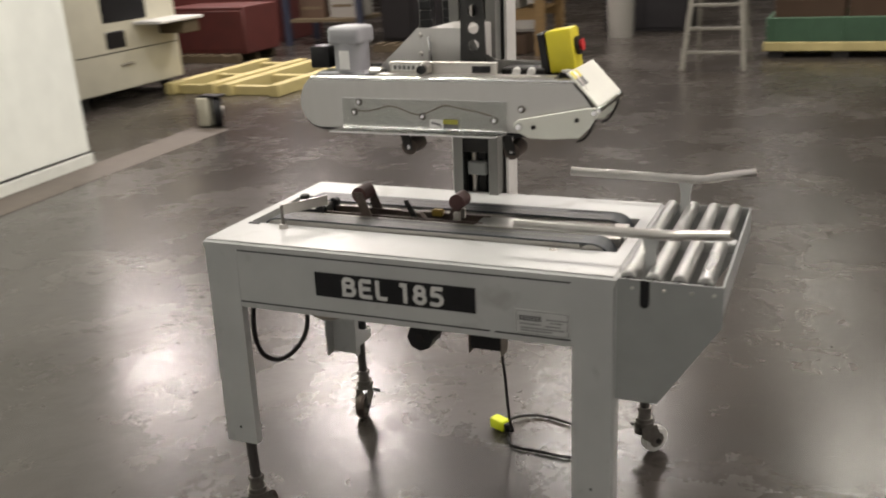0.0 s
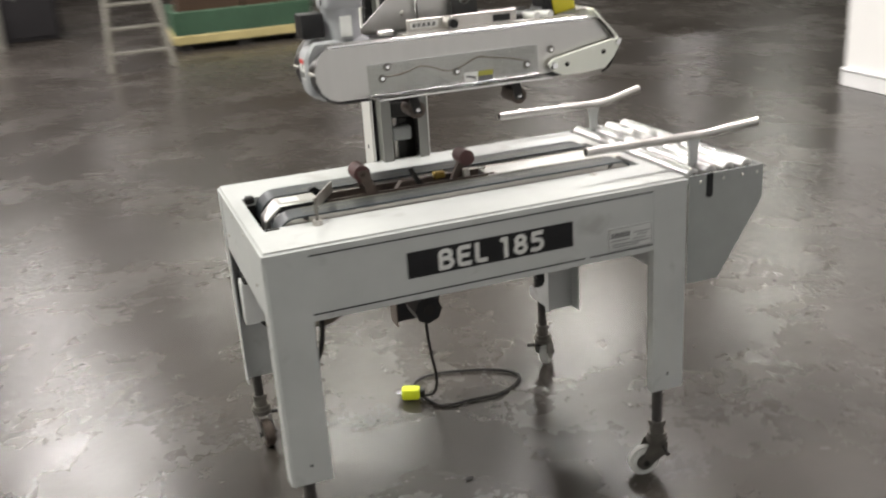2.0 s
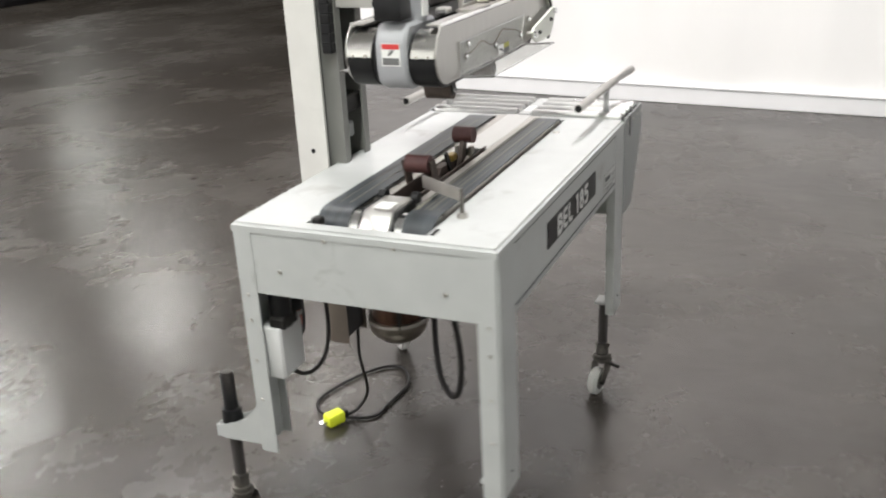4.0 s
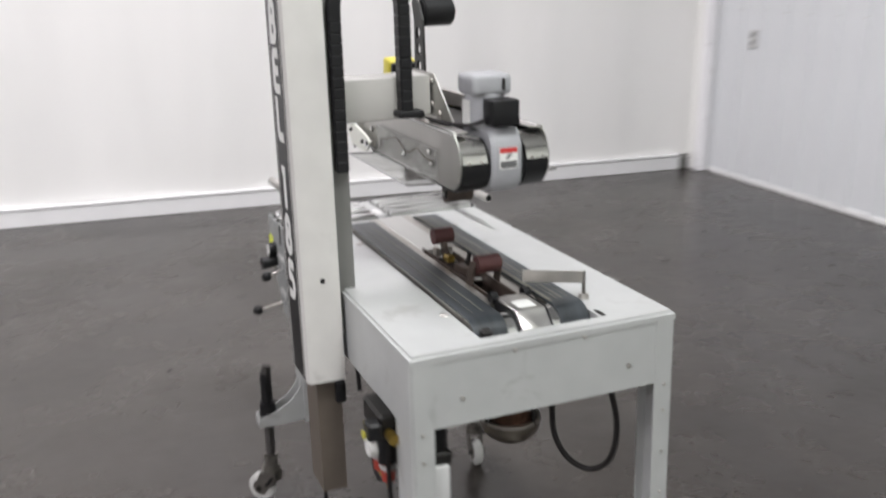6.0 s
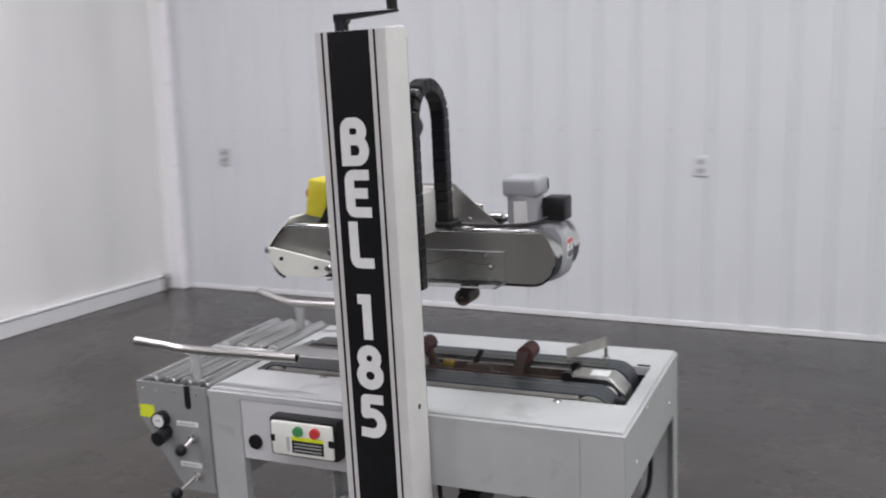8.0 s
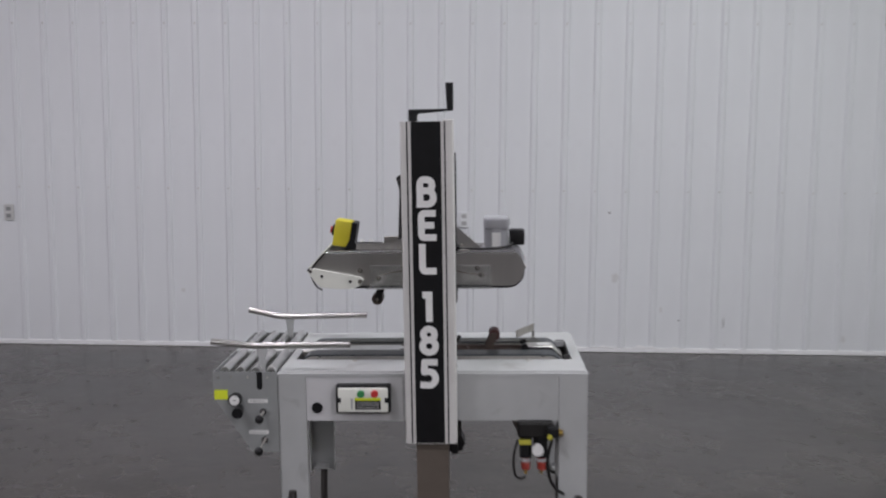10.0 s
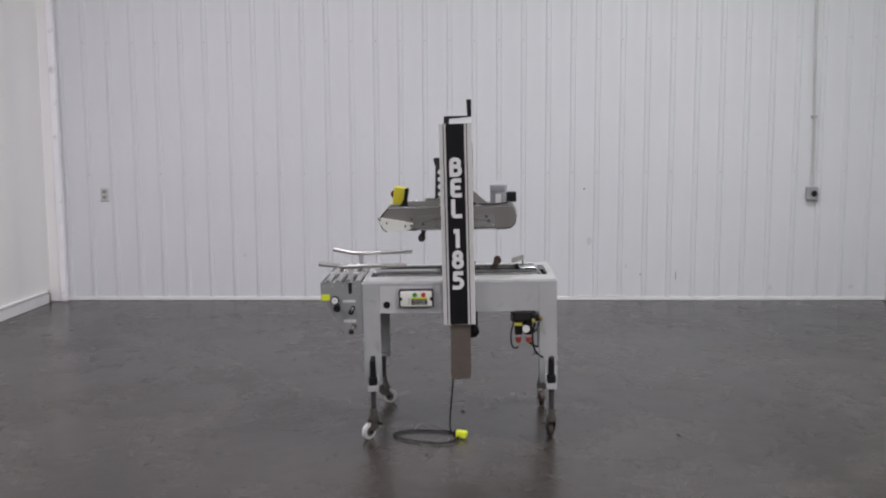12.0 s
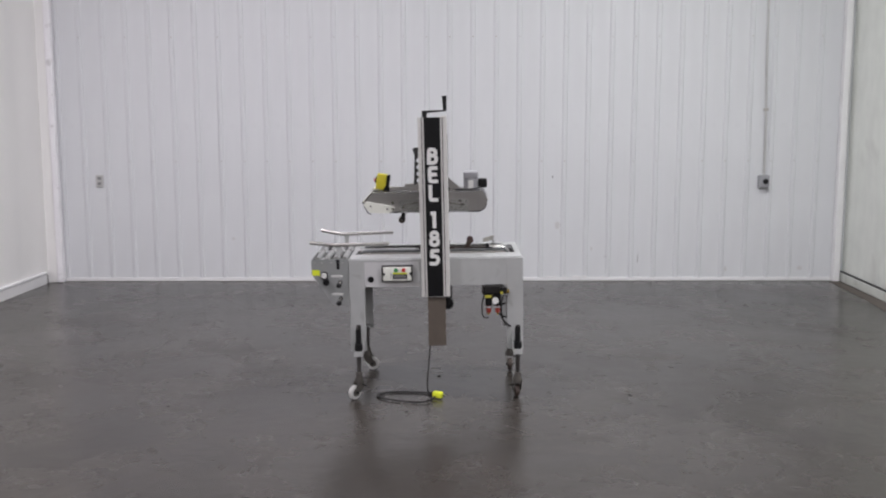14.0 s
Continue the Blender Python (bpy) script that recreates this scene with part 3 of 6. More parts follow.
# scuffs, smudges and torn film on the liner wall
SCUFF = shader("dark_wall_scuff", (0.16, 0.155, 0.15), 0.6, grain=0.3, scale=60)
SMUDGE = shader("faint_wall_smudge", (0.60, 0.60, 0.60), 0.5, grain=0.1, scale=20)
for x, z, w, h, mat in ((1.84, 0.21, 0.007, 0.075, SCUFF), (1.845, 0.255, 0.004, 0.05, SMUDGE), (1.56, 0.215, 0.02, 0.012, SMUDGE), (1.09, 0.52, 0.05, 0.07, SMUDGE), (1.13, 0.46, 0.03, 0.05, SMUDGE),
                        (1.04, 0.97, 0.012, 0.02, SCUFF), (1.54, 0.227, 0.03, 0.008, SCUFF), (3.35, 0.12, 0.05, 0.04, SMUDGE), (2.66, 0.11, 0.03, 0.05, SMUDGE), (1.85, 0.06, 0.01, 0.02, SMUDGE), (1.41, 0.30, 0.02, 0.04, SMUDGE), (-1.92, 0.4, 0.03, 0.03, SMUDGE)):
    c = on_back(x, z, 0.0005)
    ring = [(c.x + w * (0.5 + 0.16 * math.sin(5 * a + x)) * math.cos(a), z + h * (0.5 + 0.14 * math.cos(7 * a + z)) * math.sin(a)) for a in (2 * math.pi * k / 18 for k in range(18))]
    hang(link_mesh("scuff_mark", prism(bmx(), ring, "y", c.y - 0.0005, c.y + 0.0005), mat, False), wall_back).matrix_parent_inverse = wall_back.matrix_world.inverted()
for x, w, up in ((1.04, 0.11, 0.012), (1.30, 0.15, 0.016), (1.52, 0.06, 0.008), (-2.3, 0.08, 0.008)):
    c = on_back(x, 0.036, 0.014)
    pts = [(c.x - w / 2, 0.035), (c.x + w / 2, 0.035), (c.x + w * 0.4, 0.035 + up), (c.x + w * 0.1, 0.037 + up * 0.4), (c.x - w * 0.25, 0.037 + up * 1.2)]
    hang(link_mesh("torn_strip", prism(bmx(), pts, "y", c.y - 0.004, c.y - 0.001), TRIM, False), wall_back).matrix_parent_inverse = wall_back.matrix_world.inverted()

# lamp housings
for lx, ly, watts, tone in LAMPS:
    ob = thing("ceiling_lamp", (lx, ly, LAMP_Z), "white hanging strip lamp", "ceiling lamp", "lamps of the warehouse")
    part("housing", prism(bmx(), [(ly - 0.24, LAMP_Z - 0.02), (ly - 0.12, LAMP_Z + 0.09), (ly + 0.12, LAMP_Z + 0.09), (ly + 0.24, LAMP_Z - 0.02)], "x", lx - 0.64, lx + 0.64), TRIM, ob)
    for dx in (-0.5, 0.5):
        part("hanger", rod(bmx(), (lx + dx, ly, LAMP_Z + 0.08), (lx + dx, ly, ROOM_TOP), 0.006, seg=8), DULL_STEEL, ob)


# ---- the carton sealing machine ----
TOP, LEN, WID = 0.755, 0.47, 0.542
# the machine stands a little out of level; its casters and its cord keep to the floor
OFF_LEVEL = Matrix.Translation((0, 0.27, 0.5)) @ Matrix.Rotation(radians(1.21), 4, "X") @ Matrix.Rotation(radians(-0.91), 4, "Y") @ Matrix.Translation((0, -0.27, -0.5))
ON_FLOOR = OFF_LEVEL.inverted() @ Matrix.Translation((0.004, 0.005, 0))
sealer = thing("carton_sealer", (0, 0.27, 0), "white and steel carton sealing machine standing on casters", "machine")


def screws(name, places, way, material, parent, r=0.006, h=0.003):
    for p in places:
        p = Vector(p)
        part(name, rod(bmx(), p, p + Vector(way) * h, r, r * 0.7, 10), material, parent)


# bed: top sheet with the belt opening
def bed():
    bm = bmx()
    o = [(-LEN, 0), (LEN, 0), (LEN, WID), (-LEN, WID)]
    i = [(-0.439, 0.148), (0.437, 0.148), (0.437, 0.396), (-0.439, 0.396)]
    lev = []
    for z in (TOP, TOP - 0.018):
        lev.append(([bm.verts.new((*p, z)) for p in o], [bm.verts.new((*p, z)) for p in i]))
    (ot, it), (ob_, ib) = lev
    for a in range(4):
        b = (a + 1) % 4
        bm.faces.new((ot[a], ot[b], it[b], it[a]))
        bm.faces.new((ob_[a], ib[a], ib[b], ob_[b]))
        bm.faces.new((ot[a], ob_[a], ob_[b], ot[b]))
        bm.faces.new((it[a], it[b], ib[b], ib[a]))
    bmesh.ops.recalc_face_normals(bm, faces=bm.faces)
    rim = [e for e in bm.edges if all(v in ot for v in e.verts)]
    bmesh.ops.bevel(bm, geom=rim, offset=0.006, segments=3, affect="EDGES")
    return bm


top_sheet = part("bed_plate", bed(), PAINT, sealer, "white painted sheet steel bed")
screws("bed_bolt", [(x, y, TOP) for x, y in ((0.30, 0.135), (-0.25, 0.135), (-0.31, 0.41))], (0, 0, 1), DULL_STEEL, top_sheet, 0.010, 0.003)

front = part("front_panel", box(bmx(), -0.384, 0.384, WID - 0.006, WID - 0.0015, 0.600, TOP - 0.0185), PAINT, sealer, "white side panel with black stripes")
part("stripe", box(bmx(), -0.381, 0.381, WID - 0.0016, WID - 0.0008, 0.7335, 0.7365), BLACK_DECAL, front)
part("stripe", box(bmx(), -0.213, 0.384, WID - 0.0016, WID - 0.0008, 0.6125, 0.6155), BLACK_DECAL, front)
part("stripe", box(bmx(), -0.381, -0.225, WID - 0.0016, WID - 0.0008, 0.6125, 0.6155), BLACK_DECAL, front)
plate = part("name_plate", box(bmx(), -0.184, 0.186, WID - 0.0016, WID + 0.0006, 0.6485, 0.7035), BLACK_DECAL, sealer, "black name plate with white lettering")
FACE_OUT = Matrix(((-1, 0, 0, 0), (0, 0, 1, 0), (0, 1, 0, 0), (0, 0, 0, 1)))
for ch, x, w in (("B", 0.1035, 0.0335), ("E", 0.0645, 0.031), ("L", 0.0270, 0.027), ("1", -0.0270, 0.024), ("8", -0.0615, 0.032), ("5", -0.1000, 0.031)):
    letter(ch, w, 0.0445, 0.0092, Matrix.Translation((x, WID + 0.0006, 0.6762)) @ FACE_OUT, "letter", PLATE_WHITE, plate)
maker = part("maker_plate", box(bmx(), -0.379, -0.268, WID - 0.0016, WID + 0.0006, 0.6175, 0.670, 0.0004), ALU_PLATE, sealer, "printed aluminium maker plate")
for x0, x1, z0, z1 in ((-0.376, -0.271, 0.6672, 0.6682), (-0.376, -0.271, 0.6192, 0.6202), (-0.3765, -0.3755, 0.6202, 0.6672), (-0.2715, -0.2705, 0.6202, 0.6672)):
    part("border", box(bmx(), x0, x1, WID + 0.0005, WID + 0.001, z0, z1), INK, maker)
for k in range(6):
    part("print", box(bmx(), -0.2830 - 0.0078 * k, -0.2768 - 0.0078 * k, WID + 0.0005, WID + 0.001, 0.6465, 0.6580), INK, maker)
for x0, x1, z in ((-0.372, -0.332, 0.651), (-0.366, -0.340, 0.645), (-0.322, -0.277, 0.6385), (-0.362, -0.330, 0.637), (-0.369, -0.279, 0.630), (-0.345, -0.279, 0.6245)):
    part("print", box(bmx(), x0, x1, WID + 0.0005, WID + 0.001, z, z + 0.0032), PRINT_GREY, maker)

back = part("back_panel", box(bmx(), -0.088, 0.383, 0.0015, 0.006, 0.602, TOP - 0.0185), PAINT, sealer, "white rear side panel")
control = part("control_panel", box(bmx(), -0.383, -0.089, 0.003, 0.007, 0.600, TOP - 0.0185), PANEL_GREY, sealer, "light grey control panel")
part("hole_plug", rod(bmx(), (-0.350, 0.004, 0.642), (-0.350, -0.003, 0.642), 0.0165), BLACK, control, "round black plug")
end = part("end_panel", box(bmx(), LEN - 0.006, LEN - 0.0015, 0.041, 0.5, 0.611, TOP - 0.0185), PAINT, sealer, "white end panel")
screws("screw", [(LEN - 0.002, y, z) for y, z in ((0.202, 0.735), (0.344, 0.735), (0.098, 0.661), (0.441, 0.659))], (1, 0, 0), DULL_STEEL, end, 0.005)
part("inlet_panel", box(bmx(), -LEN + 0.0015, -LEN + 0.006, 0.041, 0.5, 0.5, TOP - 0.0185), PAINT, sealer)


def leg(x, y, sx, sy):
    """An angle leg; sx, sy: which way its outer corner points."""
    t, w, d = 0.004, 0.086, 0.042
    pts = [(0, 0), (-sx * w, 0), (-sx * w, -sy * 0.022), (-sx * (w - t), -sy * 0.022), (-sx * (w - t), -sy * t), (-sx * t, -sy * t), (-sx * t, -sy * d), (0, -sy * d)]
    pts = [(x + a, y + b) for a, b in pts]
    bm = prism(bmx(), pts, "z", 0.246, TOP - 0.018)
    fold = [e for e in bm.edges if all(abs(v.co.x - x) < 1e-5 and abs(v.co.y - y) < 1e-5 for v in e.verts)]
    bmesh.ops.bevel(bm, geom=fold, offset=0.005, segments=3, affect="EDGES")
    return part("leg", bm, PAINT, sealer)


for sx in (1, -1):
    for sy, y in ((1, WID), (-1, 0.0)):
        one = leg(sx * LEN, y, sx, sy)
        if sy > 0:
            part("foot_plate", box(bmx(), min(sx * 0.405, sx * 0.452), max(sx * 0.405, sx * 0.452), y - 0.055, y - 0.006, 0.263, 0.270), PAINT, one)
        screws("screw", [(sx * (LEN - 0.001), y - sy * 0.02, z) for z in (0.605, 0.55, 0.46, 0.37)], (sx, 0, 0), DULL_STEEL, one, 0.004)
        screws("screw", [(sx * 0.425, y - sy * 0.001, 0.287)], (0, sy, 0), DARK, one, 0.0035)


# casters: fork > wheel, hub, stem, nut, brake
def caster(sx, sy_, top, wheel_to, label, tread=None):
    x, y = sx, sy_
    wx, wy = wheel_to
    off = Vector((wx - x, wy - y, 0))
    u = off.normalized()
    v = Vector((-u.y, u.x, 0))
    c = Vector((wx, wy, 0.038))
    bm = bmx()
    rod(bm, (x, y, 0.086), (x, y, 0.112), 0.024, 0.023)
    rod(bm, (x, y, 0.112), (x, y, 0.130), 0.018, 0.016)
    rod(bm, (x, y, 0.096), (x, y, 0.101), 0.027)
    for s in (-1, 1):
        q = [Vector((x, y, 0.089)) + u * a + v * s * 0.018 + Vector((0, 0, b)) for a, b in ((-0.02, 0), (0.026, 0), (off.length + 0.011, -0.046), (off.length - 0.011, -0.060), (-0.02, -0.03))]
        lo = [bm.verts.new(p - v * 0.0015) for p in q]
        hi = [bm.verts.new(p + v * 0.0015) for p in q]
        bm.faces.new(lo)
        bm.faces.new(hi[::-1])
        for i in range(5):
            bm.faces.new((lo[i], lo[i - 1], hi[i - 1], hi[i]))
    bmesh.ops.recalc_face_normals(bm, faces=bm.faces)
    fork = part("caster", bm, FORK_STEEL, sealer, label, ON_FLOOR)
    bm = bmx()
    rod(bm, c - v * 0.0125, c + v * 0.0125, 0.038, seg=32)
    bmesh.ops.bevel(bm, geom=[e for e in bm.edges if abs((e.verts[0].co - e.verts[1].co).dot(v)) < 0.001], offset=0.005, segments=2, affect="EDGES")
    part("wheel", bm, tread or NYLON, fork, "worn dark wheel" if tread else "white nylon wheel", ON_FLOOR)
    part("hub", rod(bmx(), c - v * 0.0145, c + v * 0.0145, 0.022), FORK_STEEL, fork, "", ON_FLOOR)
    part("axle_bolt", rod(bmx(), c - v * 0.023, c + v * 0.023, 0.008, seg=6), DARK, fork, "", ON_FLOOR)
    bm = bmx()
    rod(bm, (x, y, 0.11), (x, y, top), 0.0115, seg=16)
    for k in range(int((top - 0.12) / 0.006)):
        rod(bm, (x, y, 0.12 + k * 0.006), (x, y, 0.123 + k * 0.006), 0.0132, 0.0115, 14)
    part("stem", bm, STEM, fork, "dark threaded stem", ON_FLOOR)
    part("nut", rod(bmx(), (x, y, 0.131), (x, y, 0.143), 0.020, seg=6), FORK_STEEL, fork, "", ON_FLOOR)
    b0 = Vector((x, y, 0.082)) - u * 0.01
    part("brake", tube(bmx(), [b0, b0 + v * 0.022 + Vector((0, 0, -0.006)), b0 + v * 0.046 + Vector((0, 0, -0.01))], 0.005), DARK, fork, "", ON_FLOOR)
    return fork


caster(-0.418, -0.092, 0.398, (-0.440, -0.115), "swivel caster with a white wheel and a long threaded stem")
caster(0.432, -0.092, 0.398, (0.429, -0.064), "swivel caster with a worn dark wheel and a long threaded stem", RUSTY)
caster(-0.421, 0.508, 0.262, (-0.388, 0.502), "swivel caster with a white wheel on a threaded stem")
caster(0.43, 0.505, 0.262, (0.430, 0.474), "swivel caster with a worn dark wheel on a threaded stem", RUSTY)
# outrigger brackets that carry the rear casters
for x in (-0.418, 0.432):
    bracket = part("outrigger", prism(bmx(), [(0.0, 0.362), (-0.012, 0.335), (-0.035, 0.308), (-0.07, 0.288), (-0.115, 0.274), (-0.118, 0.25), (-0.1, 0.246), (0.0, 0.25)], "x", x - 0.024, x - 0.019), PAINT, sealer, "white triangular outrigger bracket")
    part("cheek", prism(bmx(), [(0.0, 0.362), (-0.012, 0.335), (-0.035, 0.308), (-0.07, 0.288), (-0.115, 0.274), (-0.118, 0.25), (-0.1, 0.246), (0.0, 0.25)], "x", x + 0.019, x + 0.024), PAINT, bracket)
    part("flange", box(bmx(), x - 0.019, x + 0.019, -0.116, 0.0, 0.248, 0.258), PAINT, bracket)
    part("front_band", box(bmx(), x - 0.024, x + 0.024, -0.1205, -0.116, 0.247, 0.275, 0.001), PAINT, bracket)
    part("lock_nut", rod(bmx(), (x, -0.092, 0.259), (x, -0.092, 0.277), 0.02, seg=6), DARK, bracket)
    part("stem_collar", rod(bmx(), (x, -0.092, 0.277), (x, -0.092, 0.310), 0.0225, 0.021, 18), BLACK, bracket, "black collar below the grip")
    part("grip", rod(bmx(), (x, -0.092, 0.295), (x, -0.092, 0.392), 0.0155, 0.0145, 16), BLACK, bracket, "black grip over the threaded stem")

# conveyor belts in the bed
for y0, y1 in ((0.152, 0.219), (0.331, 0.392)):
    belt = part("conveyor_belt", loop_band(bmx(), oblong(-0.385, 0.365, 0.724, 0.045), y0, y1, 0.004), RUBBER, sealer, "dark blue-grey rubber conveyor belt")
    silver = (y1, y1 + 0.022) if y0 < 0.2 else (y0 - 0.023, y0)
    for x in (0.365, -0.385):
        part("pulley", rod(bmx(), (x, y0 + 0.002, 0.724), (x, y1 - 0.002, 0.724), 0.0405, seg=32), DULL_STEEL, belt)
    part("pulley_flange", rod(bmx(), (0.365, silver[0], 0.724), (0.365, silver[1], 0.724), 0.042, seg=32), CHROME, belt, "bright steel pulley")
    part("slider_bed", box(bmx(), -0.36, 0.34, y0 + 0.002, y1 - 0.002, 0.70, 0.7635), DULL_STEEL, belt)
    edge = silver[1] if y0 < 0.2 else silver[0]
    part("inner_rail", box(bmx(), -0.43, 0.30, min(edge, y0, y1) if y0 > 0.2 else y1, max(edge, y1) if y0 < 0.2 else y0, 0.735, 0.7625), DULL_STEEL, belt)
part("belt_groove", box(bmx(), -0.38, 0.35, 0.3335, 0.3405, 0.7685, 0.770), RUBBER_TRIM, sealer)
for y0, y1 in ((0.352, 0.3545), (0.361, 0.3665), (0.378, 0.3795), (0.172, 0.1735), (0.193, 0.196)):
    part("worn_streak", box(bmx(), -0.36, 0.345, y0, y1, 0.7688, 0.7696), BELT_WEAR, sealer)
for y in (0.239, 0.309):
    shield = part("pulley_shield", prism(bmx(), [(0.285, 0.69), (0.285, 0.772), (0.378, 0.771), (0.406, 0.744), (0.406, 0.69)], "y", y, y + 0.004), BLACK, sealer)
    part("knob", rod(bmx(), (0.292, y - 0.005, 0.772), (0.292, y + 0.009, 0.772), 0.012, seg=14), BLACK, shield)
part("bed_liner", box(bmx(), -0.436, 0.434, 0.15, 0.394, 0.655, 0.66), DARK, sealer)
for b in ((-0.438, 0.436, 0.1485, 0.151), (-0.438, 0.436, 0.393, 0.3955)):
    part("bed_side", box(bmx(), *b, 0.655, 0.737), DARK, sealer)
centre = part("centre_plate", box(bmx(), -0.437, -0.098, 0.241, 0.309, 0.744, 0.764, 0.002), CENTRE_STEEL, sealer, "bright steel centre plate between the belts")
housing = part("drive_cover", prism(bmx(), [(0.295, 0.70), (0.295, 0.774), (0.383, 0.774), (0.416, 0.742), (0.416, 0.69), (0.40, 0.68)], "y", 0.245, 0.307, 0.003), STEEL, sealer, "bevelled steel drive cover")
part("sticker", box(bmx(), 0.335, 0.375, 0.258, 0.294, 0.7738, 0.7746), WHITE_DECAL, housing)
part("cross_shaft", rod(bmx(), (0.365, 0.215, 0.724), (0.365, 0.335, 0.724), 0.012), CHROME, housing)
part("bed_clip", box(bmx(), 0.412, 0.432, 0.156, 0.176, 0.748, 0.764, 0.003), DARK, sealer)
part("bed_clip", box(bmx(), 0.405, 0.435, 0.401, 0.409, 0.7545, 0.7575, 0.001), DARK, sealer)

# lower tape cartridge
cart = part("lower_tape_cartridge", box(bmx(), -0.115, 0.285, 0.246, 0.250, 0.69, 0.766), RUSTY, sealer, "rusty tape cartridge between the belts")
part("side_plate", box(bmx(), -0.115, 0.285, 0.298, 0.302, 0.69, 0.766), RUSTY, cart)
part("floor_plate", box(bmx(), -0.115, 0.285, 0.25, 0.298, 0.69, 0.694), DARK, cart)
roll = part("wipe_roller", rod(bmx(), (0.194, 0.249, 0.81), (0.194, 0.299, 0.81), 0.0185, seg=24), MAROON, cart, "maroon rubber wipe roller")
part("axle", rod(bmx(), (0.194, 0.243, 0.81), (0.194, 0.305, 0.81), 0.005), CHROME, roll)
for y in (0.24, 0.301):
    part("arm", prism(bmx(), [(0.183, 0.818), (0.205, 0.818), (0.178, 0.735), (0.150, 0.735)], "y", y, y + 0.004), RUSTY, roll)
# the second roller rides on a single stalk between two bright lugs
roll = part("wipe_roller", rod(bmx(), (-0.052, 0.251, 0.808), (-0.052, 0.297, 0.808), 0.0180, seg=24), MAROON, cart, "maroon rubber wipe roller on a single stalk")
part("stalk", prism(bmx(), [(-0.062, 0.808), (-0.043, 0.808), (-0.008, 0.738), (-0.034, 0.738)], "y", 0.269, 0.279), RUSTY, roll)
for y in (0.2525, 0.2855):
    part("lug", box(bmx(), -0.058, -0.042, y, y + 0.010, 0.760, 0.784, 0.002), DULL_STEEL, roll)
part("knife_arm", prism(bmx(), [(0.045, 0.75), (0.06, 0.75), (0.085, 0.80), (0.075, 0.803)], "y", 0.282, 0.287), DARK, cart)
part("knife_guard", prism(bmx(), [(0.03, 0.75), (0.12, 0.75), (0.10, 0.774), (0.05, 0.772)], "y", 0.262, 0.281), RUSTY, cart)
part("tag", box(bmx(), -0.006, 0.02, 0.257, 0.275, 0.764, 0.779, 0.002, 1), BRASS, cart, "dull yellow brass block")
part("tape_roll_pin", rod(bmx(), (0.12, 0.244, 0.75), (0.12, 0.304, 0.75), 0.007), CHROME, cart)
part("spring", tube(bmx(), [(0.02 + 0.10 * k / 80, 0.292 + 0.004 * math.cos(k * 0.9), 0.748 + 0.004 * math.sin(k * 0.9)) for k in range(81)], 0.001, 5), CHROME, cart)
part("link", tube(bmx(), [(0.0, 0.29, 0.752), (-0.04, 0.286, 0.760), (-0.075, 0.27, 0.748)], 0.004, 8), DULL_STEEL, cart)

# box sensing lever
lever = part("sensing_lever", prism(bmx(), [(0.333, 0.421), (0.331, 0.424), (0.268, 0.318), (0.271, 0.316)], "z", 0.787, 0.811), DULL_STEEL, sealer, "flat steel box lever on a pin")
part("pin", rod(bmx(), (0.33, 0.422, TOP), (0.33, 0.422, 0.811), 0.0036, seg=12), FORK_STEEL, lever)
part("collar", rod(bmx(), (0.33, 0.422, TOP), (0.33, 0.422, TOP + 0.01), 0.011, 0.009, 14), DULL_STEEL, lever)

# infeed hopper with rollers
def hopper_side(y0, y1):
    return prism(bmx(), [(-0.4715, 0.755), (-0.667, 0.755), (-0.667, 0.676), (-0.553, 0.503), (-0.4715, 0.503)], "y", y0, y1)


near_side = part("infeed_side", hopper_side(WID - 0.002, WID + 0.002), HOPPER, sealer, "grey infeed side plate")
far_side = part("infeed_side", hopper_side(-0.002, 0.002), HOPPER, sealer, "grey infeed side plate with pneumatic controls")
part("infeed_end", box(bmx(), -0.667, -0.663, 0.0025, WID - 0.0025, 0.70, 0.755), HOPPER, sealer)
part("infeed_rail", box(bmx(), -0.662, -0.472, 0.256, 0.288, 0.735, 0.758, 0.002), PAINT, sealer, "white centre rail between the rollers")
part("rail_sticker", box(bmx(), -0.56, -0.5, 0.262, 0.282, 0.7578, 0.7586), WHITE_DECAL, sealer)
ROLLER_X = (-0.490, -0.5375, -0.585, -0.6325)
for x in ROLLER_X:
    for y0, y1 in ((0.012, 0.252), (0.292, 0.531)):
        bm = rod(bmx(), (x, y0, 0.752), (x, y1, 0.752), 0.0152, seg=20)
        bmesh.ops.bevel(bm, geom=[e for e in bm.edges if abs(e.verts[0].co.y - e.verts[1].co.y) < 1e-5], offset=0.002, segments=1, affect="EDGES")
        r = part("roller", bm, ROLLER_STEEL, sealer, "bright steel conveyor roller")
        part("axle", rod(bmx(), (x, y0 - 0.009, 0.752), (x, y1 + 0.009, 0.752), 0.004, seg=8), DARK, r)
for side, y, w in ((near_side, WID + 0.0018, 1), (far_side, -0.0018, -1)):
    slot = [(-0.524 + 0.0085 * math.cos(a), 0.708 + 0.0085 * math.sin(a)) for a in (math.pi + math.pi * k / 10 for k in range(11))] + [(-0.5155, 0.7548), (-0.5325, 0.7548)]
    part("slot", prism(bmx(), slot, "y", y, y + w * 0.0012), BLACK, side)
    screws("screw", [(x, y, 0.738) for x in (-0.50, -0.56, -0.61, -0.65)], (0, w, 0), DULL_STEEL, side, 0.0035)

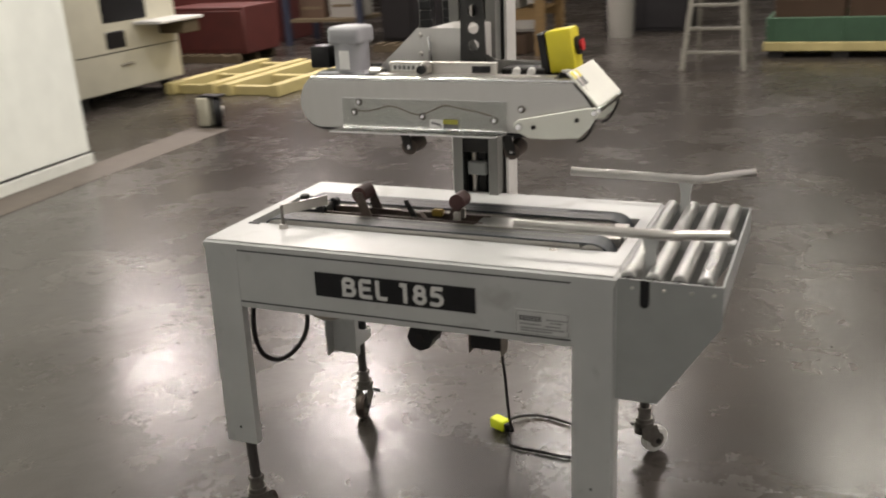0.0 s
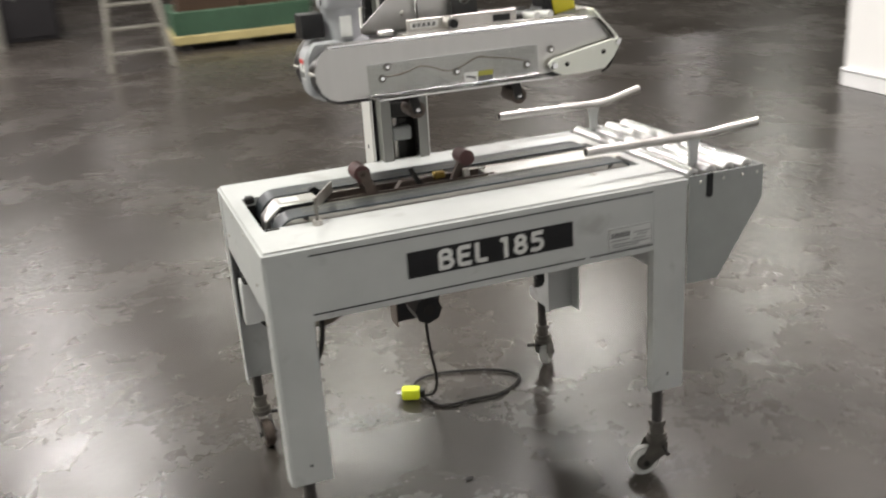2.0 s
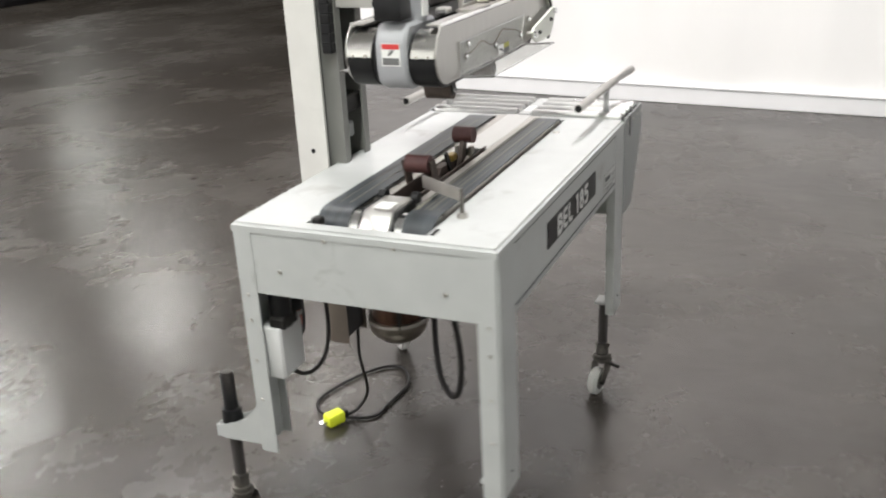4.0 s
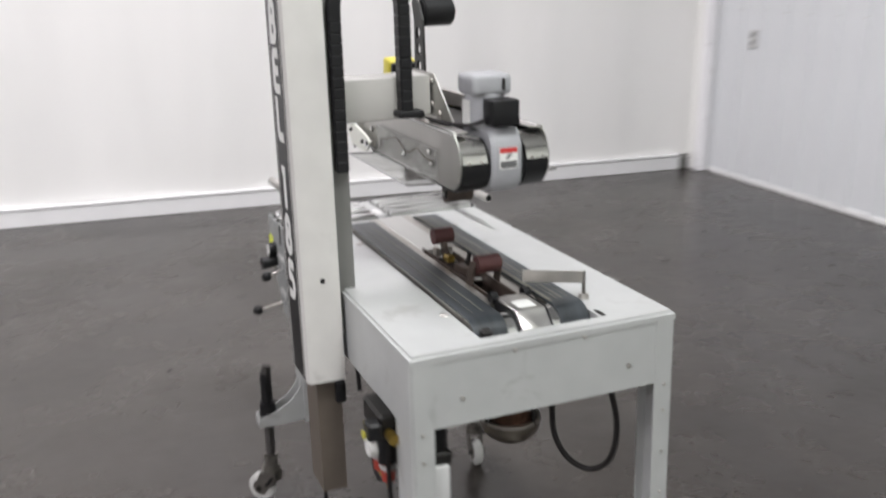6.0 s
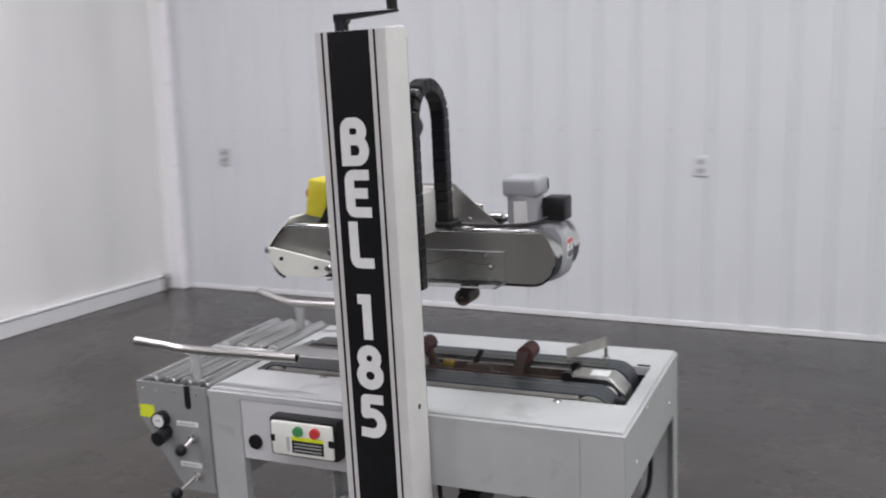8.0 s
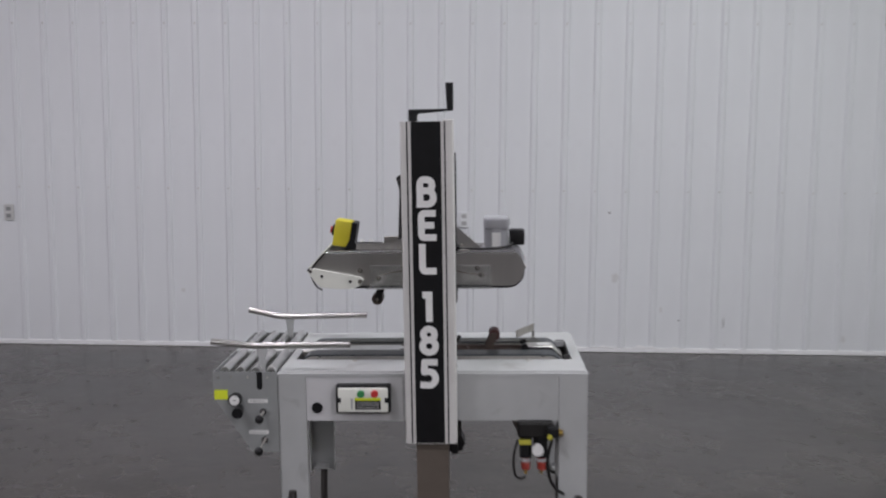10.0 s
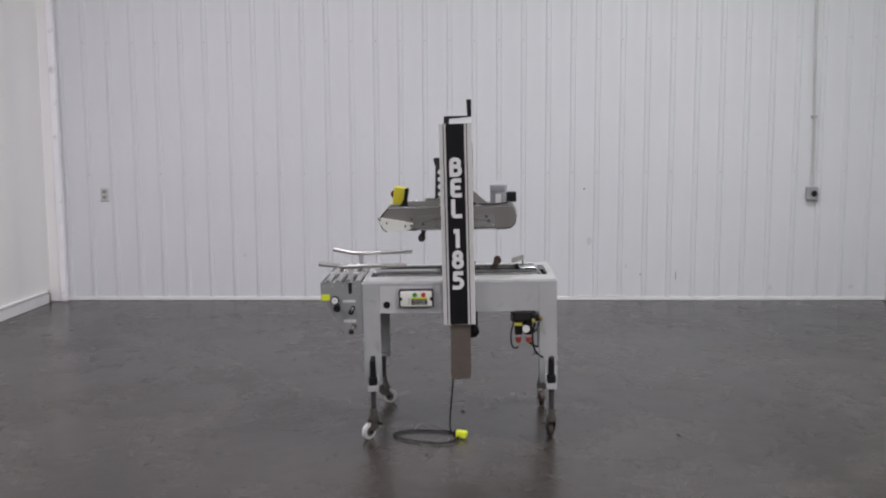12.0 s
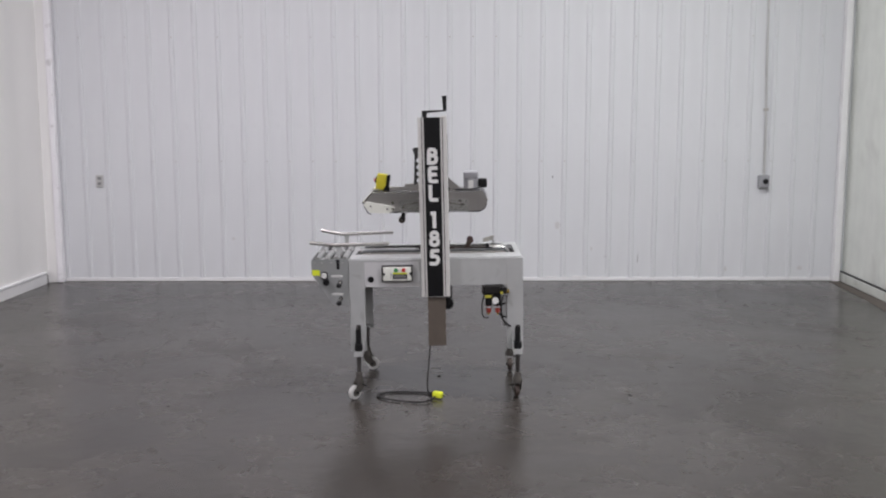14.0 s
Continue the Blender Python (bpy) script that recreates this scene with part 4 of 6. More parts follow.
# side guide rails: both kick up and outwards at the infeed end
RAILS = (([(-0.672, 0.5115, 0.845), (-0.60, 0.4905, 0.8335), (-0.57, 0.4835, 0.828), (-0.548, 0.481, 0.8265), (-0.50, 0.4805, 0.8265), (-0.25, 0.482, 0.830)], 0.481),
         ([(-0.674, 0.017, 0.845), (-0.60, 0.032, 0.8335), (-0.57, 0.0375, 0.828), (-0.548, 0.0395, 0.8265), (-0.50, 0.039, 0.8265), (-0.25, 0.037, 0.830)], 0.039))
for line, py in RAILS:
    rail = part("guide_rail", tube(bmx(), line, 0.0102, 16, 0.75), RAIL_STEEL, sealer, "round steel guide rail on a white post")
    part("bore", rod(bmx(), Vector(line[-1]) - Vector((0.002, 0, 0)), Vector(line[-1]) - Vector((0.0012, 0, 0)), 0.0076, seg=16), BLACK, rail)
    bm = prism(bmx(), [(-0.546, 0.824), (-0.501, 0.824), (-0.508, 0.812), (-0.512, 0.79), (-0.513, 0.70), (-0.534, 0.70), (-0.533, 0.79), (-0.537, 0.812)], "y", py - 0.005, py + 0.005, 0.0015)
    part("post", bm, PAINT, rail, "white guide post")

# pneumatic controls on the far infeed plate
part("warning_label", box(bmx(), -0.664, -0.623, -0.0035, -0.0021, 0.669, 0.699), NEON, far_side, "fluorescent yellow label")
gauge = part("pressure_gauge", rod(bmx(), (-0.598, -0.002, 0.671), (-0.598, -0.022, 0.671), 0.0195, seg=24), BLACK, sealer, "small round pressure gauge")
part("dial", rod(bmx(), (-0.598, -0.0215, 0.671), (-0.598, -0.0228, 0.671), 0.0155, seg=24), WHITE_DECAL, gauge, "white dial")
part("needle", box(bmx(), -0.604, -0.592, -0.0236, -0.0229, 0.6705, 0.6725), INK, gauge)
knob = part("regulator_knob", rod(bmx(), (-0.59, -0.002, 0.640), (-0.585, -0.045, 0.637), 0.0145, 0.017, 14), BLACK, sealer, "ribbed black regulator knob")
for x, z in ((-0.531, 0.664), (-0.531, 0.566)):
    lab = part("switch_label", box(bmx(), x - 0.030, x + 0.030, -0.0034, -0.0021, z - 0.0055, z + 0.0055), WHITE_DECAL, sealer, "white strip label")
    part("print", box(bmx(), x - 0.025, x + 0.022, -0.0039, -0.0033, z - 0.0018, z + 0.0018), PALE_LINE, lab)
for x, z, d in ((-0.513, 0.634, 0.04), (-0.511, 0.545, 0.07)):
    sw = part("toggle_valve", rod(bmx(), (x, -0.002, z), (x, -0.014, z), 0.011, seg=6), CHROME, sealer, "toggle valve with a black ball knob")
    part("lever", rod(bmx(), (x, -0.012, z), (x - 0.004, -d, z - 0.012), 0.0035, seg=10), DULL_STEEL, sw)
    bm = bmx()
    bmesh.ops.create_uvsphere(bm, u_segments=16, v_segments=10, radius=0.0135, matrix=Matrix.Translation((x - 0.005, -d - 0.008, z - 0.014)))
    part("ball", bm, BLACK, sw)

# push button station
station = part("button_station", box(bmx(), -0.288, -0.124, -0.030, 0.004, 0.634, 0.7195, 0.004, 2), BLACK, sealer, "push button station with a cream cover")
part("cover", box(bmx(), -0.281, -0.130, -0.038, -0.029, 0.639, 0.7145, 0.005, 2), CREAM, station, "cream cover plate")
for x in (-0.278, -0.133):
    part("notch", box(bmx(), min(x, x + 0.004 * (1 if x < -0.2 else -1)) - 0.003, max(x, x) + 0.007, -0.0388, -0.0375, 0.669, 0.684), BLACK, station)
for x, c in ((-0.211, GREEN), (-0.170, RED)):
    part("push_button", rod(bmx(), (x, -0.037, 0.697), (x, -0.046, 0.697), 0.0115, 0.0105, 20), c, station, "green start button" if c is GREEN else "red stop button")
part("caution_strip", box(bmx(), -0.230, -0.152, -0.0388, -0.0375, 0.676, 0.684), NEON, station)
lab = part("instruction_label", box(bmx(), -0.229, -0.152, -0.0388, -0.0375, 0.648, 0.6755), BLACK_DECAL, station)
for z in (0.654, 0.662, 0.669):
    part("print", box(bmx(), -0.224, -0.157, -0.0395, -0.0387, z - 0.0012, z + 0.0012), PALE_LINE, station)
part("print", box(bmx(), -0.242, -0.236, -0.0388, -0.0375, 0.650, 0.682), PALE_LINE, station)

# ---- column ----
LEAN = Matrix.Translation((0, 0, 0.56)) @ Matrix.Rotation(radians(-0.25), 4, "Y") @ Matrix.Translation((0, 0, -0.56))
CX0, CX1, CY0, CY1 = -0.0745, 0.0775, -0.089, -0.008
t = 0.004
shape = [(CX0 + 0.012, CY0), (CX1 - 0.012, CY0), (CX1 - 0.0035, CY0 + 0.0035), (CX1, CY0 + 0.012), (CX1, CY1), (CX1 - 0.007, CY1), (CX1 - 0.007, CY1 - t), (CX1 - t, CY1 - t), (CX1 - t, CY0 + 0.014), (CX1 - 0.013, CY0 + t),
         (CX0 + 0.013, CY0 + t), (CX0 + t, CY0 + 0.014), (CX0 + t, CY1 - t), (CX0 + 0.007, CY1 - t), (CX0 + 0.007, CY1), (CX0, CY1), (CX0, CY0 + 0.012), (CX0 + 0.0035, CY0 + 0.0035)]
column = part("column", prism(bmx(), shape, "z", 0.56, 1.503), COLUMN_PAINT, sealer, "tall white steel column with a black lettered stripe", LEAN)
part("cap", box(bmx(), CX0 + 0.004, CX1 - 0.004, CY0 + 0.006, CY1 - 0.002, 1.497, 1.5015), COLUMN_PAINT, column, "", LEAN)
part("cap_tab", box(bmx(), 0.046, 0.0765, -0.034, -0.0085, 1.5005, 1.5085, 0.002), COLUMN_PAINT, column, "", LEAN)
SX = -0.0005
part("stripe", box(bmx(), SX - 0.0425, SX + 0.0425, CY0 - 0.0008, CY0 + 0.001, 0.562, 1.5025), BLACK_DECAL, column, "broad black stripe", LEAN)
for s in (-1, 1):
    part("pinstripe", box(bmx(), SX + s * 0.0535 - 0.002, SX + s * 0.0535 + 0.002, CY0 - 0.0008, CY0 + 0.001, 0.562, 1.5025), BLACK_DECAL, column, "", LEAN)
FACE_REAR = Matrix(((1, 0, 0, 0), (0, 0, -1, 0), (0, 1, 0, 0), (0, 0, 0, 1)))
for ch, z, w in (("B", 1.3035, 0.058), ("E", 1.2075, 0.053), ("L", 1.1105, 0.050), ("1", 0.971, 0.038), ("8", 0.871, 0.058), ("5", 0.772, 0.055)):
    letter(ch, w, 0.089, 0.0195, Matrix.Translation((SX, CY0 - 0.0008, z)) @ FACE_REAR, "letter", WHITE_DECAL, column, LEAN)
part("side_hole", rod(bmx(), (CX1 - 0.001, -0.044, 0.784), (CX1 + 0.0008, -0.044, 0.784), 0.0055, seg=12), BLACK, column, "", LEAN)
inner = part("inner_mast", prism(bmx(), [(-0.058, -0.07), (0.06, -0.07), (0.06, 0.030), (0.036, 0.030), (0.036, 0.026), (0.056, 0.026), (0.056, -0.066), (-0.054, -0.066), (-0.054, 0.026), (-0.034, 0.026), (-0.034, 0.030), (-0.058, 0.030)], "z", 0.66, 1.49), MAST, sealer, "grey inner mast with an open slot", LEAN)
part("rack", box(bmx(), -0.012, 0.008, -0.06, -0.012, 0.62, 1.47), DARK, inner, "dark lift screw housing", LEAN)
part("lift_screw", rod(bmx(), (0.018, -0.01, 0.6), (0.018, -0.01, 1.5), 0.008, seg=14), DULL_STEEL, inner, "", LEAN)
part("slide_block", box(bmx(), -0.052, 0.054, -0.05, 0.02, 0.86, 0.90, 0.003), DARK, inner, "", LEAN)
part("slide_block", box(bmx(), -0.022, 0.03, -0.045, 0.012, 0.80, 0.835, 0.004), HOPPER, inner, "worn grey slide block", LEAN)
part("mast_back", box(bmx(), -0.053, 0.055, -0.064, -0.060, 0.66, 1.48), DARK, inner, "", LEAN)
skirt = part("mast_foot", prism(bmx(), [(-0.044, -0.066), (0.052, -0.066), (0.052, -0.012), (0.049, -0.012), (0.049, -0.063), (-0.041, -0.063), (-0.041, -0.012), (-0.044, -0.012)], "z", 0.288, 0.600), SKIRT, sealer, "taupe steel mast foot")
part("foot_core", box(bmx(), -0.040, 0.048, -0.062, -0.02, 0.30, 0.60), BLACK, skirt, "black filled back of the foot")
crank = part("crank", prism(bmx(), [(-0.055, 1.520), (-0.030, 1.517), (-0.028, 1.5245), (0.073, 1.533), (0.073, 1.5385), (-0.055, 1.537)], "y", -0.052, -0.030, 0.002), BLACK, sealer, "black height crank on the column")
part("hub", rod(bmx(), (-0.043, -0.041, 1.498), (-0.043, -0.041, 1.525), 0.013), BLACK, crank)
part("handle", rod(bmx(), (0.064, -0.041, 1.535), (0.062, -0.041, 1.612), 0.0095, 0.0115, 16), BLACK, crank, "black plastic handle")

# ---- upper tape head ----
head = part("tape_head", box(bmx(), -0.30, 0.15, 0.236, 0.312, 1.055, 1.094), DARK, sealer, "steel upper tape head on the column")
OUTLINE = [(0.258, 1.096), (0.277, 1.077), (0.288, 1.050), (0.288, 1.028), (0.278, 1.004), (0.262, 0.990), (0.245, 0.985), (0.176, 0.985), (0.172, 0.989), (-0.225, 0.987), (-0.30, 0.995), (-0.375, 1.028), (-0.388, 1.046), (-0.343, 1.096)]
for y0, y1 in ((0.3635, 0.3665), (0.179, 0.182)):
    side = part("head_side", prism(bmx(), OUTLINE, "y", y0, y1), STEEL, sealer, "brushed steel side plate of the tape head")
    w = 1 if y0 > 0.3 else -1
    yo = y1 if w > 0 else y0
    yi = y0 if w > 0 else y1
    part("rolled_edge", rod(bmx(), (-0.343, yo - w * 0.002, 1.0945), (0.258, yo - w * 0.003, 1.0935), 0.0050, seg=12), CHROME, side, "bright rolled top edge")
    part("top_flange", box(bmx(), -0.343, 0.258, min(yi, yi - w * 0.028), max(yi, yi - w * 0.028), 1.0935, 1.0965), STEEL, side)
    q = [(0.140, 1.043), (0.152, 1.021), (-0.011, 1.016), (-0.173, 1.012), (-0.232, 1.037)]
    for x, z in q:
        screws("washer", [(x, yo + w * 0.0028, z)], (0, w, 0), FORK_STEEL, side, 0.0085, 0.0014)
        screws("screw", [(x, yo + w * 0.003, z)], (0, w, 0), CHROME, side, 0.0052, 0.0045)
    # clear guard, flaring out at its foot
    bm = bmx()
    rows = []
    for k, x in enumerate((0.182, 0.10, 0.0, -0.1, -0.2)):
        flare = 0.069
        rows.append([bm.verts.new(v) for v in ((x, yo + w * 0.003, 1.052), (x, yo + w * 0.003, 0.994), (x, yo + w * 0.010, 0.988), (x, yo + w * flare, 0.990))])
    for a, b in zip(rows, rows[1:]):
        for j in range(3):
            bm.faces.new((a[j], b[j], b[j + 1], a[j + 1]))
    bmesh.ops.solidify(bm, geom=bm.faces[:], thickness=0.0025)
    bmesh.ops.recalc_face_normals(bm, faces=bm.faces)
    g = part("clear_guard", bm, ACRYLIC, side, "clear acrylic guard")
    g.visible_shadow = False
    for x in (0.183, -0.201):
        part("guard_rim", tube(bmx(), [(x, yo + w * 0.004, 0.990), (x, yo + w * 0.012, 0.9865), (x, yo + w * 0.068, 0.9895), (x, yo + w * 0.072, 0.9905)], 0.0021, 8), RIM_GREY, g, "dark edge of the guard")
    part("guard_rim", tube(bmx(), [(0.182, yo + w * 0.0695, 0.9895), (-0.2, yo + w * 0.0695, 0.9895)], 0.0016, 8), PALE_LINE, g)
    part("guard_rim", tube(bmx(), [(0.182, yo + w * 0.0045, 1.0515), (-0.2, yo + w * 0.0045, 1.0515)], 0.0011, 8), PALE_LINE, g)
    wave = [(0.150, 1.024), (0.120, 1.024), (0.095, 1.029), (0.070, 1.036), (0.045, 1.032), (0.018, 1.022), (-0.008, 1.020), (-0.035, 1.030), (-0.062, 1.040), (-0.095, 1.035), (-0.135, 1.029), (-0.168, 1.021)]
    part("loose_cord", tube(bmx(), smooth_path([(x, yo + w * 0.0017, z) for x, z in wave], 5), 0.0015, 6), CORD_TAN, g, "thin wavy brown cord behind the guard")
    # side arm that carries the front flap
    arm = part("flap_arm", prism(bmx(), [(-0.228, 1.018), (-0.219, 1.008), (-0.228, 0.992), (-0.252, 0.981), (-0.300, 0.980), (-0.356, 0.985), (-0.378, 1.006), (-0.396, 1.036), (-0.388, 1.046), (-0.375, 1.046)], "y", yo + w * 0.012, yo + w * 0.018, 0.001), CREAM, sealer, "white flap arm")
    for x, z, r in ((-0.231, 1.004, 0.009), (-0.262, 1.004, 0.005), (-0.352, 1.021, 0.005), (-0.387, 1.037, 0.007)):
        screws("bolt", [(x, yo + w * 0.018, z)], (0, w, 0), DARK if r < 0.006 else CHROME, arm, r, 0.006)
    part("spacer", rod(bmx(), (-0.231, yo, 1.004), (-0.231, yo + w * 0.013, 1.004), 0.007, seg=12), DULL_STEEL, arm)
    part("edge_seal", tube(bmx(), smooth_path([(-0.345, yo + w * 0.010, 1.092), (-0.372, yo + w * 0.011, 1.062), (-0.388, yo + w * 0.011, 1.03), (-0.372, yo + w * 0.011, 0.99), (-0.352, yo + w * 0.011, 0.976)], 5), 0.0028, 8), DARK, arm)
warn = part("warning_label", box(bmx(), -0.058, -0.027, 0.370, 0.3712, 0.989, 1.011), WHITE_DECAL, sealer, "small white and yellow warning label")
part("print", box(bmx(), -0.092, -0.0582, 0.370, 0.3712, 0.989, 1.001), INK, warn)
part("caution_strip", box(bmx(), -0.092, -0.0582, 0.370, 0.3712, 1.0012, 1.011), OLIVE, warn)
part("print", prism(bmx(), [(-0.030, 1.006), (-0.052, 1.001), (-0.055, 0.993), (-0.044, 0.999), (-0.031, 1.001)], "y", 0.3711, 0.3718), INK, warn)
# slanted flap across the front
m = Matrix.Translation((-0.362, 0, 1.080)) @ Matrix.Rotation(radians(-47), 4, "Y")
flap = part("front_flap", box(bmx(), -0.046, 0.046, 0.172, 0.378, -0.0025, 0.0025, 0.0015, 1, m), CREAM, sealer, "white slanted flap with a yellow label")
part("sticker", box(bmx(), 0.026, 0.044, 0.322, 0.374, 0.0024, 0.0034, 0, 1, m), YELLOW, flap, "yellow label with dark print")
part("print", box(bmx(), 0.006, 0.0255, 0.322, 0.374, 0.0024, 0.0034, 0, 1, m), INK, flap)
part("flap_bar", rod(bmx(), (-0.393, 0.165, 1.040), (-0.393, 0.382, 1.040), 0.006, seg=12), CHROME, flap)
part("flap_wire", tube(bmx(), smooth_path([(-0.31, 0.34, 1.112), (-0.335, 0.35, 1.112), (-0.362, 0.36, 1.082), (-0.383, 0.37, 1.048)], 5), 0.003, 8), DULL_STEEL, flap)

# upper drive belts with bright nose covers
for y0, y1 in ((0.184, 0.234), (0.316, 0.3625)):
    belt = part("drive_belt", loop_band(bmx(), oblong(-0.25, 0.236, 1.030, 0.052), y0, y1, 0.004), BLACK, sealer, "black upper drive belt")
    part("drive_pulley", rod(bmx(), (0.236, y0 + 0.001, 1.03), (0.236, y1 - 0.001, 1.03), 0.0475, seg=32), DARK, belt)
    arc = [(0.236 + 0.0565 * math.cos(a), 1.030 + 0.0565 * math.sin(a)) for a in (radians(132 - 12.2 * k) for k in range(11))]
    low = [(0.236 + 0.0535 * math.cos(a), 1.030 + 0.0535 * math.sin(a)) for a in (radians(132 - 12.2 * k) for k in range(11))]
    part("nose_cover", prism(bmx(), arc + low[::-1], "y", y0, y1), NOSE_STEEL, belt, "polished nose cover")
    screws("screw", [(0.236 + 0.0565 * math.cos(radians(12)), y, 1.030 + 0.0565 * math.sin(radians(12))) for y in (y0 + 0.012, y1 - 0.012)], (1, 0, 0.2), DULL_STEEL, belt, 0.004)

part("edge_clamp", box(bmx(), 0.02, 0.115, 0.176, 0.2, 1.097, 1.1015, 0.001), DULL_STEEL, sealer, "flat steel clamp on the edge of the head")
# gear motor at the nose
gear = part("gearbox", prism(bmx(), [(0.15, 0.99), (0.255, 0.975), (0.286, 0.99), (0.292, 1.02), (0.292, 1.07), (0.275, 1.10), (0.15, 1.10)], "y", 0.244, 0.308, 0.006), CAST, sealer, "grey cast gearbox")
part("label", prism(bmx(), [(0.2925, 1.025), (0.2932, 1.025), (0.2932, 1.066), (0.2925, 1.066)], "y", 0.258, 0.296), WHITE_DECAL, gear, "white warning label with a red band")
part("label_band", box(bmx(), 0.2931, 0.2936, 0.259, 0.295, 1.056, 1.0655), RED, gear)
part("print", box(bmx(), 0.2931, 0.2936, 0.260, 0.294, 1.027, 1.040), INK, gear)
part("print", prism(bmx(), [(0.270, 1.044), (0.276, 1.044), (0.285, 1.0545), (0.277, 1.0545)], "x", 0.2931, 0.2936), INK, gear)
motor = part("motor", rod(bmx(), (0.201, 0.27, 1.098), (0.201, 0.27, 1.165), 0.0395, seg=36), CAST, sealer, "grey upright motor with a square cap")
cap = box(bmx(), 0.161, 0.2415, 0.229, 0.311, 1.157, 1.1985, 0.010, 3)
part("motor_cap", cap, CAST, motor, "square grey fan cap")
part("motor_plate", box(bmx(), 0.189, 0.213, 0.3070, 0.3110, 1.105, 1.146), WHITE_DECAL, motor, "pale rating plate")
part("motor_plate", box(bmx(), 0.187, 0.215, 0.2290, 0.2330, 1.102, 1.149), WHITE_DECAL, motor)
part("cap_slot", box(bmx(), 0.2441, 0.2452, 0.288, 0.294, 1.168, 1.19), DARK, motor)
part("terminal_box", box(bmx(), 0.2435, 0.292, 0.246, 0.302, 1.106, 1.155, 0.004, 2), BLACK, motor, "black terminal box")
part("motor_lead", tube(bmx(), smooth_path([(0.255, 0.247, 1.114), (0.235, 0.222, 1.105), (0.17, 0.2, 1.1015), (0.09, 0.188, 1.1035), (0.072, 0.165, 1.108)], 6), 0.0042, 8), HOSE, motor)
part("gear_belt", loop_band(bmx(), oblong(0.215, 0.236, 1.030, 0.05), 0.3085, 0.3145, 0.004), BLACK, gear)
part("gear_belt", loop_band(bmx(), oblong(0.215, 0.236, 1.030, 0.05), 0.2355, 0.2425, 0.004), BLACK, gear)

# top gear of the head
bar = part("tape_arm_bar", box(bmx(), -0.169, 0.078, 0.326, 0.334, 1.0966, 1.127, 0.001), DULL_STEEL, sealer, "dull steel bar with a name sticker")
part("sticker", box(bmx(), 0.010, 0.072, 0.334, 0.335, 1.108, 1.121), WHITE_DECAL, bar)
for k in range(5):
    part("print", box(bmx(), 0.017 + 0.0108 * k, 0.0245 + 0.0108 * k, 0.335, 0.3356, 1.110, 1.119), INK, bar)
part("dark_tab", box(bmx(), -0.154, -0.114, 0.334, 0.336, 1.105, 1.119), BLACK, bar)
part("foot_flange", box(bmx(), -0.30, 0.1, 0.33, 0.3625, 1.0967, 1.1025), DULL_STEEL, bar)
knob = part("adjuster_knob", rod(bmx(), (-0.011, 0.336, 1.114), (-0.011, 0.362, 1.114), 0.0145, 0.012, 14), DULL_STEEL, sealer, "knurled adjuster with a black knob")
part("grip", rod(bmx(), (-0.011, 0.361, 1.114), (-0.011, 0.372, 1.114), 0.0095, seg=14), BLACK, knob)
for x in (-0.208, -0.240):
    part("white_peg", rod(bmx(), (x + 0.006, 0.30, 1.106), (x - 0.006, 0.345, 1.108), 0.0085, seg=14), NYLON, sealer, "white nylon peg")
part("head_block", box(bmx(), -0.265, -0.17, 0.25, 0.31, 1.094, 1.112, 0.003), DARK, sealer)
gusset = part("gusset", prism(bmx(), [(0.158, 1.0975), (0.066, 1.178), (0.058, 1.187), (-0.066, 1.187), (-0.09, 1.14), (-0.13, 1.119), (-0.247, 1.117), (-0.25, 1.0975)], "y", 0.221, 0.225), STEEL, sealer, "sloping steel gusset plate")
screws("bolt", [(0.05, 0.225, 1.172), (0.05, 0.225, 1.13)], (0, 1, 0), DULL_STEEL, gusset, 0.006, 0.004)
screws("bolt", [(0.05, 0.221, 1.172), (0.05, 0.221, 1.125), (0.09, 0.221, 1.11)], (0, -1, 0), DULL_STEEL, gusset, 0.006, 0.004)
carriage = part("carriage_arm", box(bmx(), -0.048, 0.05, -0.02, 0.218, 1.0975, 1.184, 0.004, 2), CARRIAGE_GREY, sealer, "light grey carriage arm from column to head", LEAN)
part("arm_foot", box(bmx(), -0.10, 0.10, 0.183, 0.22, 1.0972, 1.104), STEEL, carriage)

